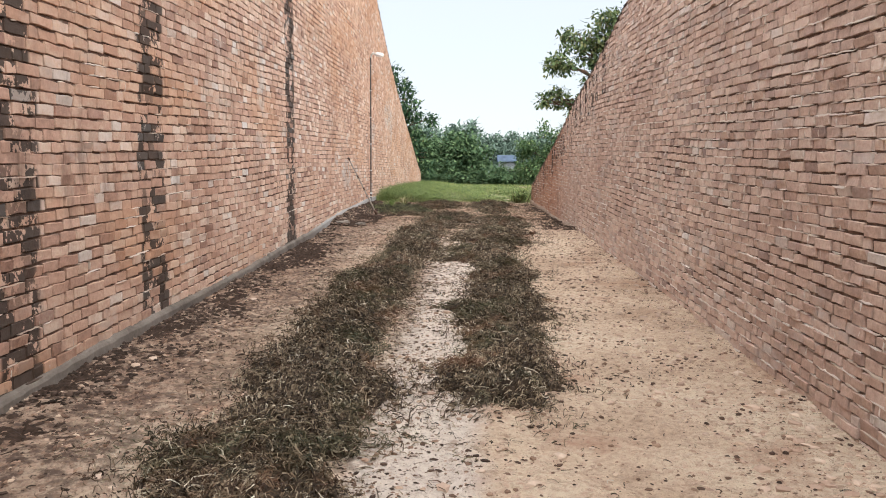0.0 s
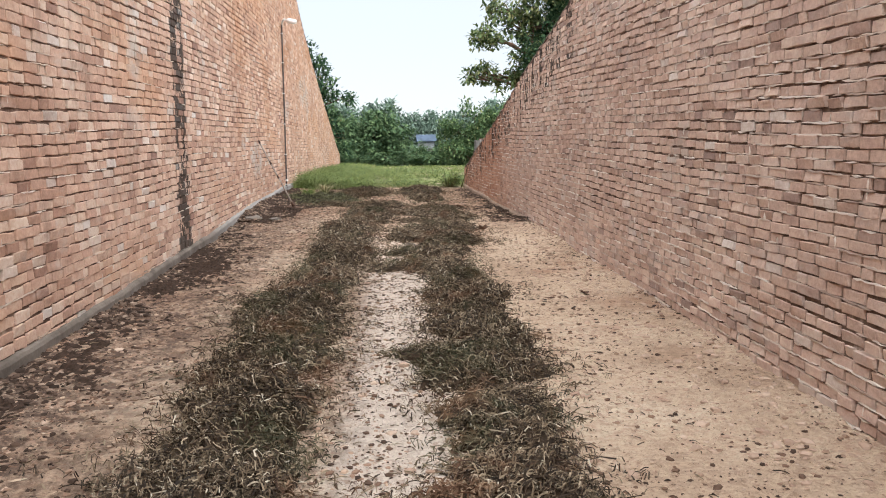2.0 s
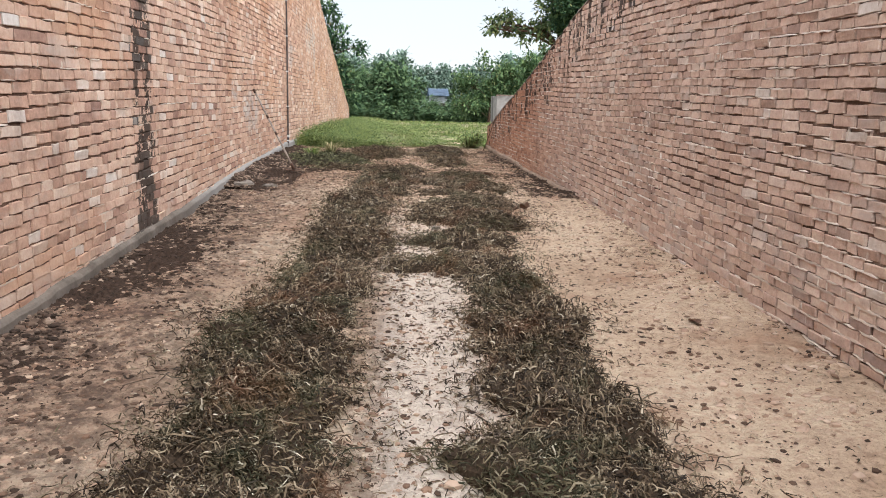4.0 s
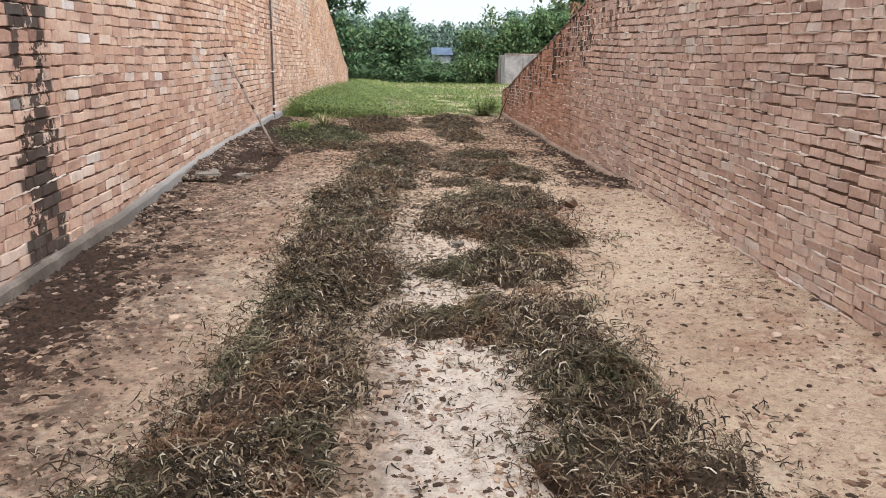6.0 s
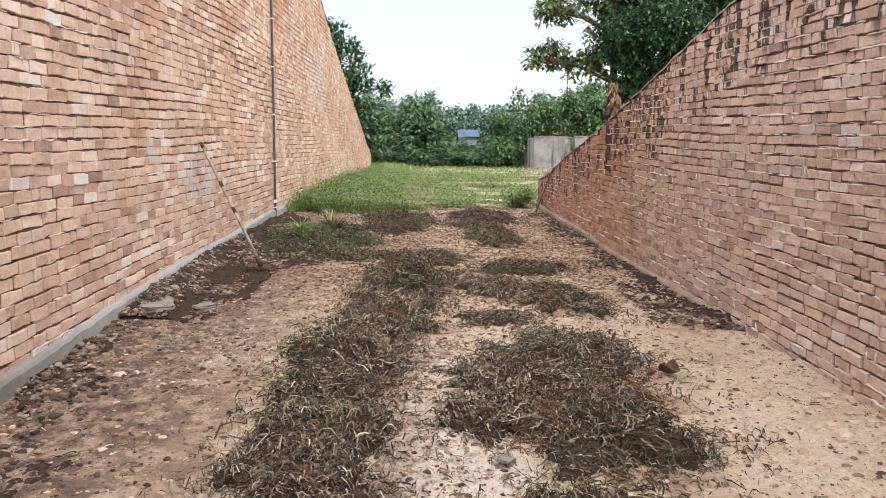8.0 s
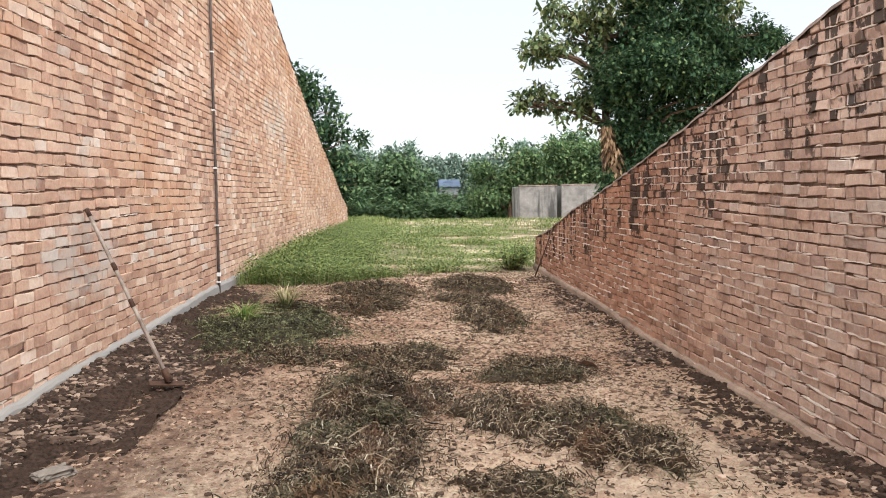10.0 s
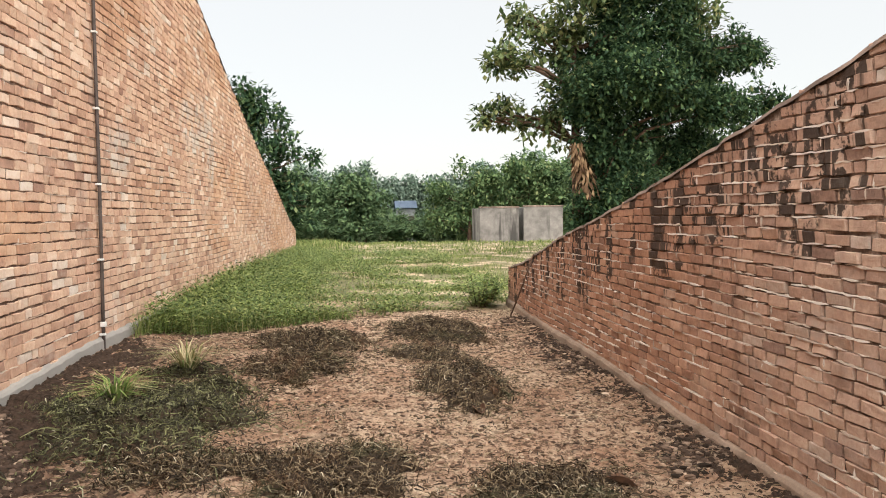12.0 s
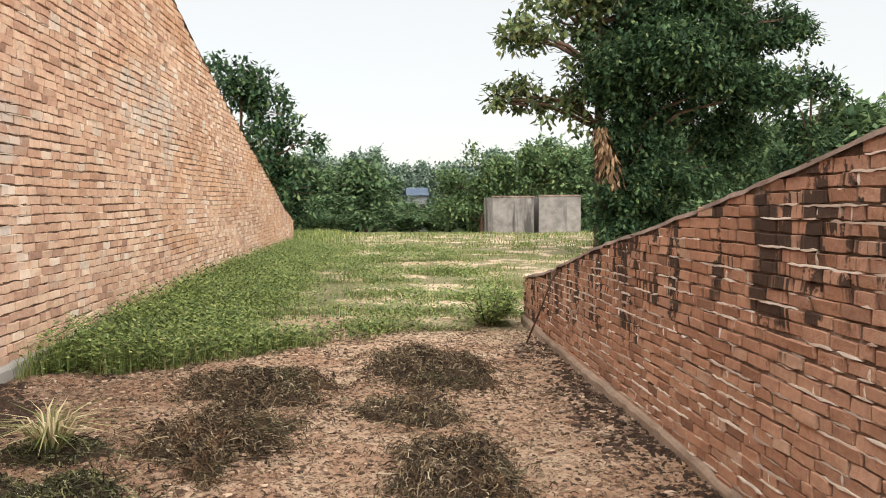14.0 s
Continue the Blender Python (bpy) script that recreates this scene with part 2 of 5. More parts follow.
def ground_material():
    m, n, l, b = material("sandy_soil", 0.93, 0.22)
    pos = position(n, l)
    s = n.new("ShaderNodeSeparateXYZ")
    l.new(n.new("ShaderNodeNewGeometry").outputs["Position"], s.inputs[0])
    wide = noise_tex(n, l, pos, 0.9, 5, 0.6)
    c = ramp(n, l, wide, [(0.3, (0.45, 0.32, 0.225)), (0.5, (0.60, 0.462, 0.338)), (0.7, (0.69, 0.565, 0.43))])
    fine = noise_tex(n, l, pos, 24.0, 6, 0.7)
    c = mix(n, l, 0.6, c, ramp(n, l, fine, [(0.28, 0.22), (0.55, 0.56), (0.8, 0.72)]), "OVERLAY")
    # red laterite patches
    red = calc(n, l, "MULTIPLY", step(n, l, noise_tex(n, l, pos, 1.4, 4, 0.6), 0.52, 0.68), 0.5)
    c = mix(n, l, red, c, (0.30, 0.13, 0.075))
    # dark humus ground into the soil: along the tall wall, in the worn middle, and towards the grass
    wob = calc(n, l, "MULTIPLY", calc(n, l, "SUBTRACT", noise_tex(n, l, pos, 2.0, 5, 0.7), 0.5), 1.5)
    edge = step(n, l, calc(n, l, "ADD", s.outputs[0], wob), -0.9, -2.2)
    worn = calc(n, l, "MULTIPLY", step(n, l, calc(n, l, "ABSOLUTE", calc(n, l, "ADD", calc(n, l, "ADD", s.outputs[0], 0.28), calc(n, l, "MULTIPLY", wob, 0.2))), 0.42, 0.2), step(n, l, s.outputs[1], 15.0, 10.0))
    c = mix(n, l, calc(n, l, "MULTIPLY", worn, 0.7), c, mix(n, l, 0.4, (0.78, 0.66, 0.54), ramp(n, l, fine, [(0.3, 0.35), (0.6, 0.7)])))
    tyre = step(n, l, calc(n, l, "ABSOLUTE", calc(n, l, "ADD", calc(n, l, "ADD", s.outputs[0], 0.66), calc(n, l, "MULTIPLY", wob, 0.3))), 0.3, 0.05)
    humus = calc(n, l, "MAXIMUM", calc(n, l, "MULTIPLY", edge, 0.92), calc(n, l, "MULTIPLY", tyre, 0.55))
    spots = step(n, l, noise_tex(n, l, pos, 9.0, 6, 0.75), 0.38, 0.58)
    c = mix(n, l, calc(n, l, "MULTIPLY", edge, 0.5), c, (0.25, 0.155, 0.11))
    c = mix(n, l, calc(n, l, "MULTIPLY", humus, spots), c, (0.085, 0.055, 0.042))
    churned = calc(n, l, "MULTIPLY", calc(n, l, "MULTIPLY", step(n, l, s.outputs[1], 13.5, 18.5), step(n, l, s.outputs[1], 24.5, 23.0)), step(n, l, noise_tex(n, l, pos, 1.8, 5, 0.7), 0.34, 0.6))
    c = mix(n, l, calc(n, l, "MULTIPLY", churned, 0.8), c, (0.31, 0.172, 0.108))
    shreds = step(n, l, noise_tex(n, l, position(n, l, (1, 0.8, 1)), 21.0, 5, 0.75), 0.5, 0.57)
    zone = calc(n, l, "MULTIPLY", step(n, l, s.outputs[1], 13.0, 17.5), step(n, l, noise_tex(n, l, pos, 1.5, 4, 0.6), 0.25, 0.55))
    c = mix(n, l, calc(n, l, "MULTIPLY", calc(n, l, "MULTIPLY", shreds, zone), calc(n, l, "MULTIPLY", step(n, l, s.outputs[1], 25.5, 23.5), 0.95)), c, (0.105, 0.058, 0.038))
    # fine dark speckle everywhere, in drifts
    drift = step(n, l, noise_tex(n, l, pos, 1.3, 4, 0.6), 0.3, 0.7)
    speck = step(n, l, noise_tex(n, l, pos, 42.0, 4, 0.8), 0.56, 0.66)
    c = mix(n, l, calc(n, l, "MULTIPLY", speck, calc(n, l, "MULTIPLY_ADD", drift, 0.65, 0.3)), c, (0.13, 0.085, 0.06))
    clots = step(n, l, noise_tex(n, l, pos, 15.0, 5, 0.75), 0.54, 0.62)
    c = mix(n, l, calc(n, l, "MULTIPLY", clots, calc(n, l, "MULTIPLY_ADD", drift, 0.45, 0.2)), c, (0.27, 0.165, 0.11))
    green = calc(n, l, "MULTIPLY", step(n, l, s.outputs[1], 23.0, 26.0), step(n, l, noise_tex(n, l, pos, 1.1, 5, 0.65), 0.40, 0.52))
    c = mix(n, l, calc(n, l, "MULTIPLY", green, 0.8), c, (0.10, 0.115, 0.045))
    far = step(n, l, s.outputs[1], 56.0, 62.0)
    c = mix(n, l, far, c, (0.06, 0.075, 0.03))
    l.new(c, b.inputs["Base Color"])
    h = calc(n, l, "ADD", noise_tex(n, l, pos, 14.0, 6, 0.7), calc(n, l, "MULTIPLY", noise_tex(n, l, pos, 60.0, 4, 0.7), 0.4))
    bump(n, l, b, h, 1.0, 0.045)
    return m


def island_material(name, stops, rough=0.85, spec=0.25, through_light=0.0, patchy=0.0):
    """Colour by separate blade, stem or leaf."""
    m, n, l, b = material(name, rough, spec)
    rnd = n.new("ShaderNodeNewGeometry").outputs["Random Per Island"]
    c = ramp(n, l, rnd, stops)
    pos = position(n, l)
    c = mix(n, l, 0.35, c, ramp(n, l, noise_tex(n, l, pos, 0.9, 4), [(0.3, 0.3), (0.7, 0.72)]), "OVERLAY")
    if patchy:
        p = calc(n, l, "MULTIPLY", step(n, l, noise_tex(n, l, pos, 1.7, 4, 0.6), 0.5, 0.66), patchy)
        c = mix(n, l, p, c, (0.06, 0.075, 0.034))
        p = calc(n, l, "MULTIPLY", step(n, l, noise_tex(n, l, position(n, l, (1.1, 0.9, 1)), 2.1, 4, 0.6), 0.54, 0.68), patchy)
        c = mix(n, l, p, c, (0.20, 0.095, 0.05))
    if patchy:
        s = n.new("ShaderNodeSeparateXYZ")
        l.new(n.new("ShaderNodeNewGeometry").outputs["Position"], s.inputs[0])
        # stems past y = 15.5 get darker and browner
        far_dark = calc(n, l, "MULTIPLY", step(n, l, s.outputs[1], 15.5, 18.0), 0.45)
        c = mix(n, l, far_dark, c, (0.58, 0.53, 0.41), "MULTIPLY")
    l.new(c, b.inputs["Base Color"])
    if through_light:
        t = n.new("ShaderNodeBsdfTranslucent")
        mx = n.new("ShaderNodeMixShader")
        mx.inputs[0].default_value = through_light
        l.new(c, t.inputs["Color"])
        l.new(b.outputs[0], mx.inputs[1])
        l.new(t.outputs[0], mx.inputs[2])
        l.new(mx.outputs[0], n["Material Output"].inputs["Surface"])
    return m


def plain_material(name, a, c, rough=0.6, scale=12.0, metal=0.0, spec=0.4):
    m, n, l, b = material(name, rough, spec)
    b.inputs["Metallic"].default_value = metal
    pos = position(n, l)
    l.new(ramp(n, l, noise_tex(n, l, pos, scale, 5, 0.65), [(0.3, a), (0.7, c)]), b.inputs["Base Color"])
    bump(n, l, b, noise_tex(n, l, pos, scale * 4, 3), 0.3, 0.004)
    return m


M_GROUND = ground_material()
M_BRICK_T, M_BRICK_T1 = brick_material("tall_wall_brick", "tall", False), brick_material("tall_wall_brick_single", "tall", True)
M_BRICK_L, M_BRICK_L1 = brick_material("low_wall_brick", "low", False), brick_material("low_wall_brick_single", "low", True)
M_MORTAR_T, M_MORTAR_L = mortar_material("tall_wall_mortar", "tall"), mortar_material("low_wall_mortar", "low")
M_PLINTH = concrete_material("plinth_concrete", (0.085, 0.068, 0.055), (0.225, 0.19, 0.16), 0.0, (0.36, 0.345, 0.325))
M_BEAD_L = island_material("pale_mortar_ridges", [(0.0, (0.40, 0.31, 0.26)), (0.45, (0.58, 0.49, 0.42)), (1.0, (0.76, 0.70, 0.64))], 0.95, 0.15)
M_BEAD_T = island_material("pinkish_mortar_ridges", [(0.0, (0.40, 0.29, 0.22)), (0.5, (0.58, 0.46, 0.37)), (1.0, (0.72, 0.64, 0.56))], 0.95, 0.15)
M_PLINTH_L = concrete_material("earthy_plinth", (0.17, 0.12, 0.09), (0.36, 0.27, 0.21))
M_COPING = concrete_material("crest_cement", (0.09, 0.065, 0.055), (0.32, 0.24, 0.20))
M_TANK = concrete_material("weathered_tank_concrete", (0.13, 0.12, 0.115), (0.27, 0.255, 0.24), 0.9)
M_STEM = island_material("wilted_stems", [(0.0, (0.014, 0.010, 0.007)), (0.36, (0.052, 0.035, 0.022)), (0.6, (0.135, 0.096, 0.060)), (0.83, (0.24, 0.185, 0.122)), (0.96, (0.37, 0.305, 0.215)), (1.0, (0.57, 0.52, 0.42))], 0.8, 0.3, 0.0, 0.45)
M_STEM_GREEN = island_material("half_green_stems", [(0.0, (0.014, 0.012, 0.007)), (0.4, (0.04, 0.036, 0.019)), (0.65, (0.088, 0.088, 0.042)), (0.86, (0.15, 0.155, 0.07)), (0.96, (0.23, 0.235, 0.115)), (1.0, (0.42, 0.39, 0.29))], 0.75, 0.3)
M_MULCH = plain_material("rotting_litter", (0.014, 0.010, 0.007), (0.085, 0.058, 0.038), 0.95, 60.0, 0, 0.15)
M_HUMUS = plain_material("raked_humus", (0.012, 0.009, 0.007), (0.075, 0.048, 0.035), 0.97, 40.0, 0, 0.12)
M_CRUMB = island_material("crumbs_of_soil", [(0.0, (0.04, 0.027, 0.02)), (0.3, (0.09, 0.058, 0.042)), (0.6, (0.20, 0.125, 0.087)), (0.85, (0.36, 0.245, 0.175)), (1.0, (0.55, 0.42, 0.31))], 0.95, 0.15)
M_LITTER = island_material("litter_bits", [(0.0, (0.022, 0.016, 0.012)), (0.45, (0.07, 0.047, 0.036)), (0.8, (0.17, 0.118, 0.088)), (1.0, (0.36, 0.27, 0.205))], 0.95, 0.12)
M_CLOD = island_material("sand_clods", [(0.0, (0.34, 0.235, 0.175)), (0.6, (0.46, 0.34, 0.26)), (1.0, (0.55, 0.43, 0.335))], 0.95, 0.15)
M_GRASS = island_material("field_grass", [(0.0, (0.06, 0.095, 0.024)), (0.4, (0.135, 0.185, 0.052)), (0.75, (0.215, 0.27, 0.085)), (0.92, (0.32, 0.33, 0.135)), (1.0, (0.46, 0.40, 0.23))], 0.7, 0.3, 0.3)
M_WEED = island_material("weed_leaves", [(0.0, (0.045, 0.08, 0.025)), (0.4, (0.12, 0.175, 0.052)), (0.85, (0.24, 0.30, 0.09)), (1.0, (0.38, 0.39, 0.15))], 0.6, 0.35, 0.25)
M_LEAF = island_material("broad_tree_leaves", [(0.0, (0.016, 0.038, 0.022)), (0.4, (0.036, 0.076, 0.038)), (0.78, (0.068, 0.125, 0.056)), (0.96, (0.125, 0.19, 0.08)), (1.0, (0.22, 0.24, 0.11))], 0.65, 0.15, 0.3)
# lighter olive leaf copy, sunlight on the outer boughs put into its colour
M_LEAF_SUN = island_material("sunlit_olive_bough_leaves", [(0.0, (0.03, 0.055, 0.025)), (0.35, (0.075, 0.115, 0.045)), (0.7, (0.14, 0.18, 0.07)), (1.0, (0.27, 0.27, 0.12))], 0.55, 0.3, 0.3)
M_LEAF_EDGE = island_material("wood_edge_leaves", [(0.0, (0.04, 0.08, 0.035)), (0.5, (0.09, 0.155, 0.065)), (0.9, (0.17, 0.24, 0.10)), (1.0, (0.26, 0.29, 0.13))], 0.65, 0.2, 0.3)
M_WITHERED = island_material("withered_leaves", [(0.0, (0.06, 0.032, 0.018)), (0.5, (0.15, 0.09, 0.05)), (1.0, (0.28, 0.19, 0.11))], 0.8, 0.2, 0.1)
# distance haze is put into the far leaf colours as paler, greyer green
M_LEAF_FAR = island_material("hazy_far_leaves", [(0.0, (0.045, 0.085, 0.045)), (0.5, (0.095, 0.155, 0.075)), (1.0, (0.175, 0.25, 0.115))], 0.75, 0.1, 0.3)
M_LEAF_HAZE = island_material("haze_paled_far_leaves", [(0.0, (0.09, 0.14, 0.11)), (0.5, (0.14, 0.20, 0.155)), (1.0, (0.20, 0.265, 0.20))], 0.7, 0.2, 0.15)
M_BARK = plain_material("reddish_bark", (0.04, 0.027, 0.02), (0.15, 0.085, 0.055), 0.9, 9.0)
M_HANDLE = plain_material("worn_hoe_handle", (0.17, 0.125, 0.10), (0.40, 0.34, 0.29), 0.7, 9.0)
M_IRON = plain_material("rusty_iron", (0.045, 0.025, 0.018), (0.13, 0.07, 0.045), 0.8, 22.0, 0.4)
M_PIPE = plain_material("dark_conduit", (0.045, 0.035, 0.032), (0.11, 0.085, 0.075), 0.6, 8.0)
M_WHITE = plain_material("white_plastic", (0.68, 0.69, 0.68), (0.82, 0.82, 0.80), 0.45, 14.0)
M_STONE = concrete_material("flat_stone", (0.11, 0.092, 0.075), (0.29, 0.255, 0.22))
M_DRY = plain_material("dead_leaf", (0.06, 0.03, 0.02), (0.16, 0.085, 0.05), 0.8, 30.0)
M_PALE = plain_material("dry_straw", (0.40, 0.33, 0.20), (0.55, 0.47, 0.31), 0.8, 20.0)
M_REED = island_material("reed_blades", [(0.0, (0.10, 0.17, 0.04)), (0.55, (0.20, 0.29, 0.08)), (0.8, (0.33, 0.34, 0.13)), (1.0, (0.5, 0.44, 0.26))], 0.6, 0.3, 0.25)
M_STRAW = island_material("straw_blades", [(0.0, (0.10, 0.14, 0.04)), (0.3, (0.24, 0.24, 0.10)), (0.6, (0.42, 0.36, 0.20)), (1.0, (0.62, 0.55, 0.36))], 0.7, 0.25, 0.2)
M_ROOF = plain_material("blue_roof_sheet", (0.11, 0.16, 0.24), (0.17, 0.23, 0.32), 0.5, 3.0)
M_RENDER = plain_material("pale_house_wall", (0.22, 0.24, 0.25), (0.34, 0.36, 0.37), 0.9, 3.0)


# ---- helpers for meshes ----
def mesh_of(name, verts, faces, mat, smooth=False):
    me = bpy.data.meshes.new(name)
    me.from_pydata(verts, [], faces)
    me.materials.append(mat)
    if smooth:
        me.polygons.foreach_set("use_smooth", [True] * len(me.polygons))
    me.update()
    return me


def part(name, bm, mat, parent, label="", smooth=False):
    me = bpy.data.meshes.new(name)
    bm.to_mesh(me)
    bm.free()
    me.materials.append(mat)
    if smooth:
        me.polygons.foreach_set("use_smooth", [True] * len(me.polygons))
    ob = new(name, me)
    ob.parent = parent
    return tagged(ob, label)


def listed(name, verts, faces, mat, parent=None, label="", smooth=False):
    ob = new(name, mesh_of(name, verts, faces, mat, smooth))
    ob.parent = parent
    return tagged(ob, label)


def tube(verts, faces, points, radii, sides=7):
    """Appends a tapered tube through the points."""
    first = len(verts)
    for i, p in enumerate(points):
        a, b = points[max(i - 1, 0)], points[min(i + 1, len(points) - 1)]
        d = (Vector(b) - Vector(a)).normalized()
        u = d.cross(Vector((0.3, 0.2, 1)) if abs(d.z) < 0.9 else Vector((1, 0, 0))).normalized()
        w = d.cross(u)
        for k in range(sides):
            t = 2 * math.pi * k / sides
            verts.append(tuple(Vector(p) + radii[i] * (math.cos(t) * u + math.sin(t) * w)))
    for i in range(len(points) - 1):
        for k in range(sides):
            a, b = first + i * sides + k, first + i * sides + (k + 1) % sides
            faces.append((a, b, b + sides, a + sides))
    faces.append(tuple(range(first + sides - 1, first - 1, -1)))
    faces.append(tuple(range(first + (len(points) - 1) * sides, first + len(points) * sides)))


def box_bm(x0, y0, z0, x1, y1, z1, bevel=0.01):
    bm = bmesh.new()
    bmesh.ops.create_cube(bm, size=1)
    for v in bm.verts:
        v.co = Vector(((x0 + x1) / 2 + v.co.x * (x1 - x0), (y0 + y1) / 2 + v.co.y * (y1 - y0), (z0 + z1) / 2 + v.co.z * (z1 - z0)))
    if bevel:
        bmesh.ops.bevel(bm, geom=bm.edges[:], offset=bevel, segments=2, affect="EDGES", profile=0.6)
    return bm


def thing(name, place, label, category, group="", kind="", turn=0.0):
    ob = new(name)
    ob.empty_display_size = 0.1
    ob.matrix_world = pose(*place, 0, 0, turn)
    return tagged(ob, label, category, group, kind)


def lerp_on(y, ys, zs):
    return float(np.interp(y, ys, zs))


def smooth_step(v, lo, hi):
    t = min(max((v - lo) / (hi - lo), 0.0), 1.0)
    return t * t * (3 - 2 * t)


# ---- plan ----
LEFT_X, RIGHT_X = -2.75, 1.90
SLOPE_Y = (-40, -5, 0, 4, 7, 11, 14, 17, 20, 22, 25, 35, 45, 50, 60, 100, 200)
SLOPE_Z = (-1.2, -0.1, 0.0, 0.12, 0.22, 0.34, 0.45, 0.52, 0.58, 0.6, 0.64, 0.74, 0.76, 0.68, 0.4, -1.0, -1.0)


def land(x, y):
    """The lie of the ground without its crumbs."""
    tilt = -0.035 * min(max(x + 0.4, -2.5), 2.5) * smooth_step(y, 13, 19) * (1 - smooth_step(y, 26, 34))
    return lerp_on(y, SLOPE_Y, SLOPE_Z) + tilt


def soil(x, y):
    z = land(x, y)
    if -3.2 < x < 2.4 and -4 < y < 32:
        rough = noise.fractal(Vector((x * 2.2, y * 2.2, 0)), 1.0, 2.0, 4)
        fine = noise.fractal(Vector((x * 11, y * 11, 5)), 0.7, 2.1, 2)
        z += 0.022 * rough + 0.015 * fine
        # clods pushed up along the low wall, and banked earth along the tall one
        z += 0.05 * smooth_step(x, 1.15, 1.75) * (0.5 + 0.5 * noise.noise(Vector((x * 3, y * 1.7, 2)))) * (1 - smooth_step(y, 13, 17))
        z += 0.06 * smooth_step(x, -2.1, -2.7) * smooth_step(y, 13.5, 15.5) * (0.7 + 0.6 * noise.noise(Vector((x * 2, y * 1.5, 7))))
    else:
        z += 0.05 * noise.noise(Vector((x * 0.35, y * 0.35, 3)))
    return z


def grow(start, stop, step_size, ratio):
    out, s = [], step_size
    v = start
    while abs(v) < abs(stop):
        s *= ratio
        v += s if stop > start else -s
        out.append(v)
    return out


def build_ground():
    fine_x = [-3.0 + 0.042 * i for i in range(int(5.2 / 0.042) + 1)]
    xs = sorted(grow(-3.0, -1500, 0.08, 1.3)) + fine_x + grow(fine_x[-1], 1500, 0.08, 1.3)
    fine_y = [-3.0 + 0.2 * i for i in range(22)] + [1.4 + 0.046 * i for i in range(int(24.6 / 0.046) + 1)]
    ys = sorted(grow(-3.0, -1500, 0.1, 1.35)) + fine_y + [fine_y[-1] + 0.3 * i for i in range(1, 110)]
    ys += grow(ys[-1], 2500, 0.5, 1.25)
    verts = [(x, y, soil(x, y)) for y in ys for x in xs]
    w = len(xs)
    faces = [(j * w + i, j * w + i + 1, (j + 1) * w + i + 1, (j + 1) * w + i) for j in range(len(ys) - 1) for i in range(w - 1)]
    ob = listed("ground", verts, faces, M_GROUND, smooth=True)
    tagged(ob, "bare sandy pink-brown soil strewn with crumbs, rising to a grassy field", "ground", kind="structure")


build_ground()
GRID_X, GRID_Y, GRID_STEP = -3.0, -3.0, 0.06
GRID = [[soil(GRID_X + GRID_STEP * i, GRID_Y + GRID_STEP * j) for i in range(86)] for j in range(480)]


def soil_at(x, y):
    """The soil's height, read off a grid."""
    u, w = (x - GRID_X) / GRID_STEP, (y - GRID_Y) / GRID_STEP
    i, j = int(u), int(w)
    if not (0 <= i < 85 and 0 <= j < 479):
        return soil(x, y)
    u, w = u - i, w - j
    a, c = GRID[j], GRID[j + 1]
    return (a[i] * (1 - u) + a[i + 1] * u) * (1 - w) + (c[i] * (1 - u) + c[i + 1] * u) * w


# ---- brick walls ----
TALL_Y, TALL_Z = (-6, 12, 21.5, 22.3, 25.6, 28.2, 30.5, 33, 36.5, 40, 42.3), (6.4, 6.4, 6.4, 6.28, 5.2, 4.5, 3.95, 3.4, 2.68, 1.88, 1.5)
LOW_Y, LOW_Z = (-6, 8, 10.6, 13, 15.2, 16.55, 18.4, 20, 21.7, 23.6, 24.8), (3.95, 3.9, 3.7, 3.22, 2.87, 2.6, 2.23, 1.94, 1.67, 1.3, 1.14)


def lay(y):
    """How the courses climb with the ground, then run level."""
    return 0.034 * min(y, 12) + (0.034 * (min(y, 18) - 12) * 0.5 if y > 12 else 0)


def sag(y, k):
    """The unsteady hand of the bricklayer, course by course."""
    w = k * 0.31
    return 0.012 * math.sin(y * 0.8 + w) + 0.005 * math.sin(y * 2.3 + w * 2.1) + 0.0015 * math.sin(y * 6 + k * 2.4)


def brick_shape(rng):
    """A hand-made brick in unit length and height, face at x = 0, with a wavering outline and worn edges."""
    j = lambda a: rng.uniform(-a, a)
    lean_y, lean_z, bow = rng.gauss(0, 0.0013), rng.gauss(0, 0.0018), rng.uniform(-0.05, 0.05)
    rim = ((-1, -1), (-0.4, -1), (0.3, -1), (1, -1), (1, 1), (0.4, 1), (-0.3, 1), (-1, 1))
    off = [(j(0.016), j(0.075) + bow * (1 - y * y)) for y, z in rim]
    v = []
    for x, iy, iz, w in ((-0.035, 0.0, 0.0, 0.0), (-0.004, 0.003, 0.01, 0.9), (0.0, 0.014, 0.055, 1.0)):
        for (sy, sz), (oy, oz) in zip(rim, off):
            v.append((x + (j(0.0012) + lean_y * sy + lean_z * sz if w else 0), sy * (0.5 - iy) + oy * w, sz * (0.5 - iz) + oz * w))
    f = []
    for r in (0, 8):
        for k in range(8):
            a, b = r + k, r + (k + 1) % 8
            f.append((a, b, b + 8, a + 8))
    f.append(tuple(range(16, 24)))
    return v, f


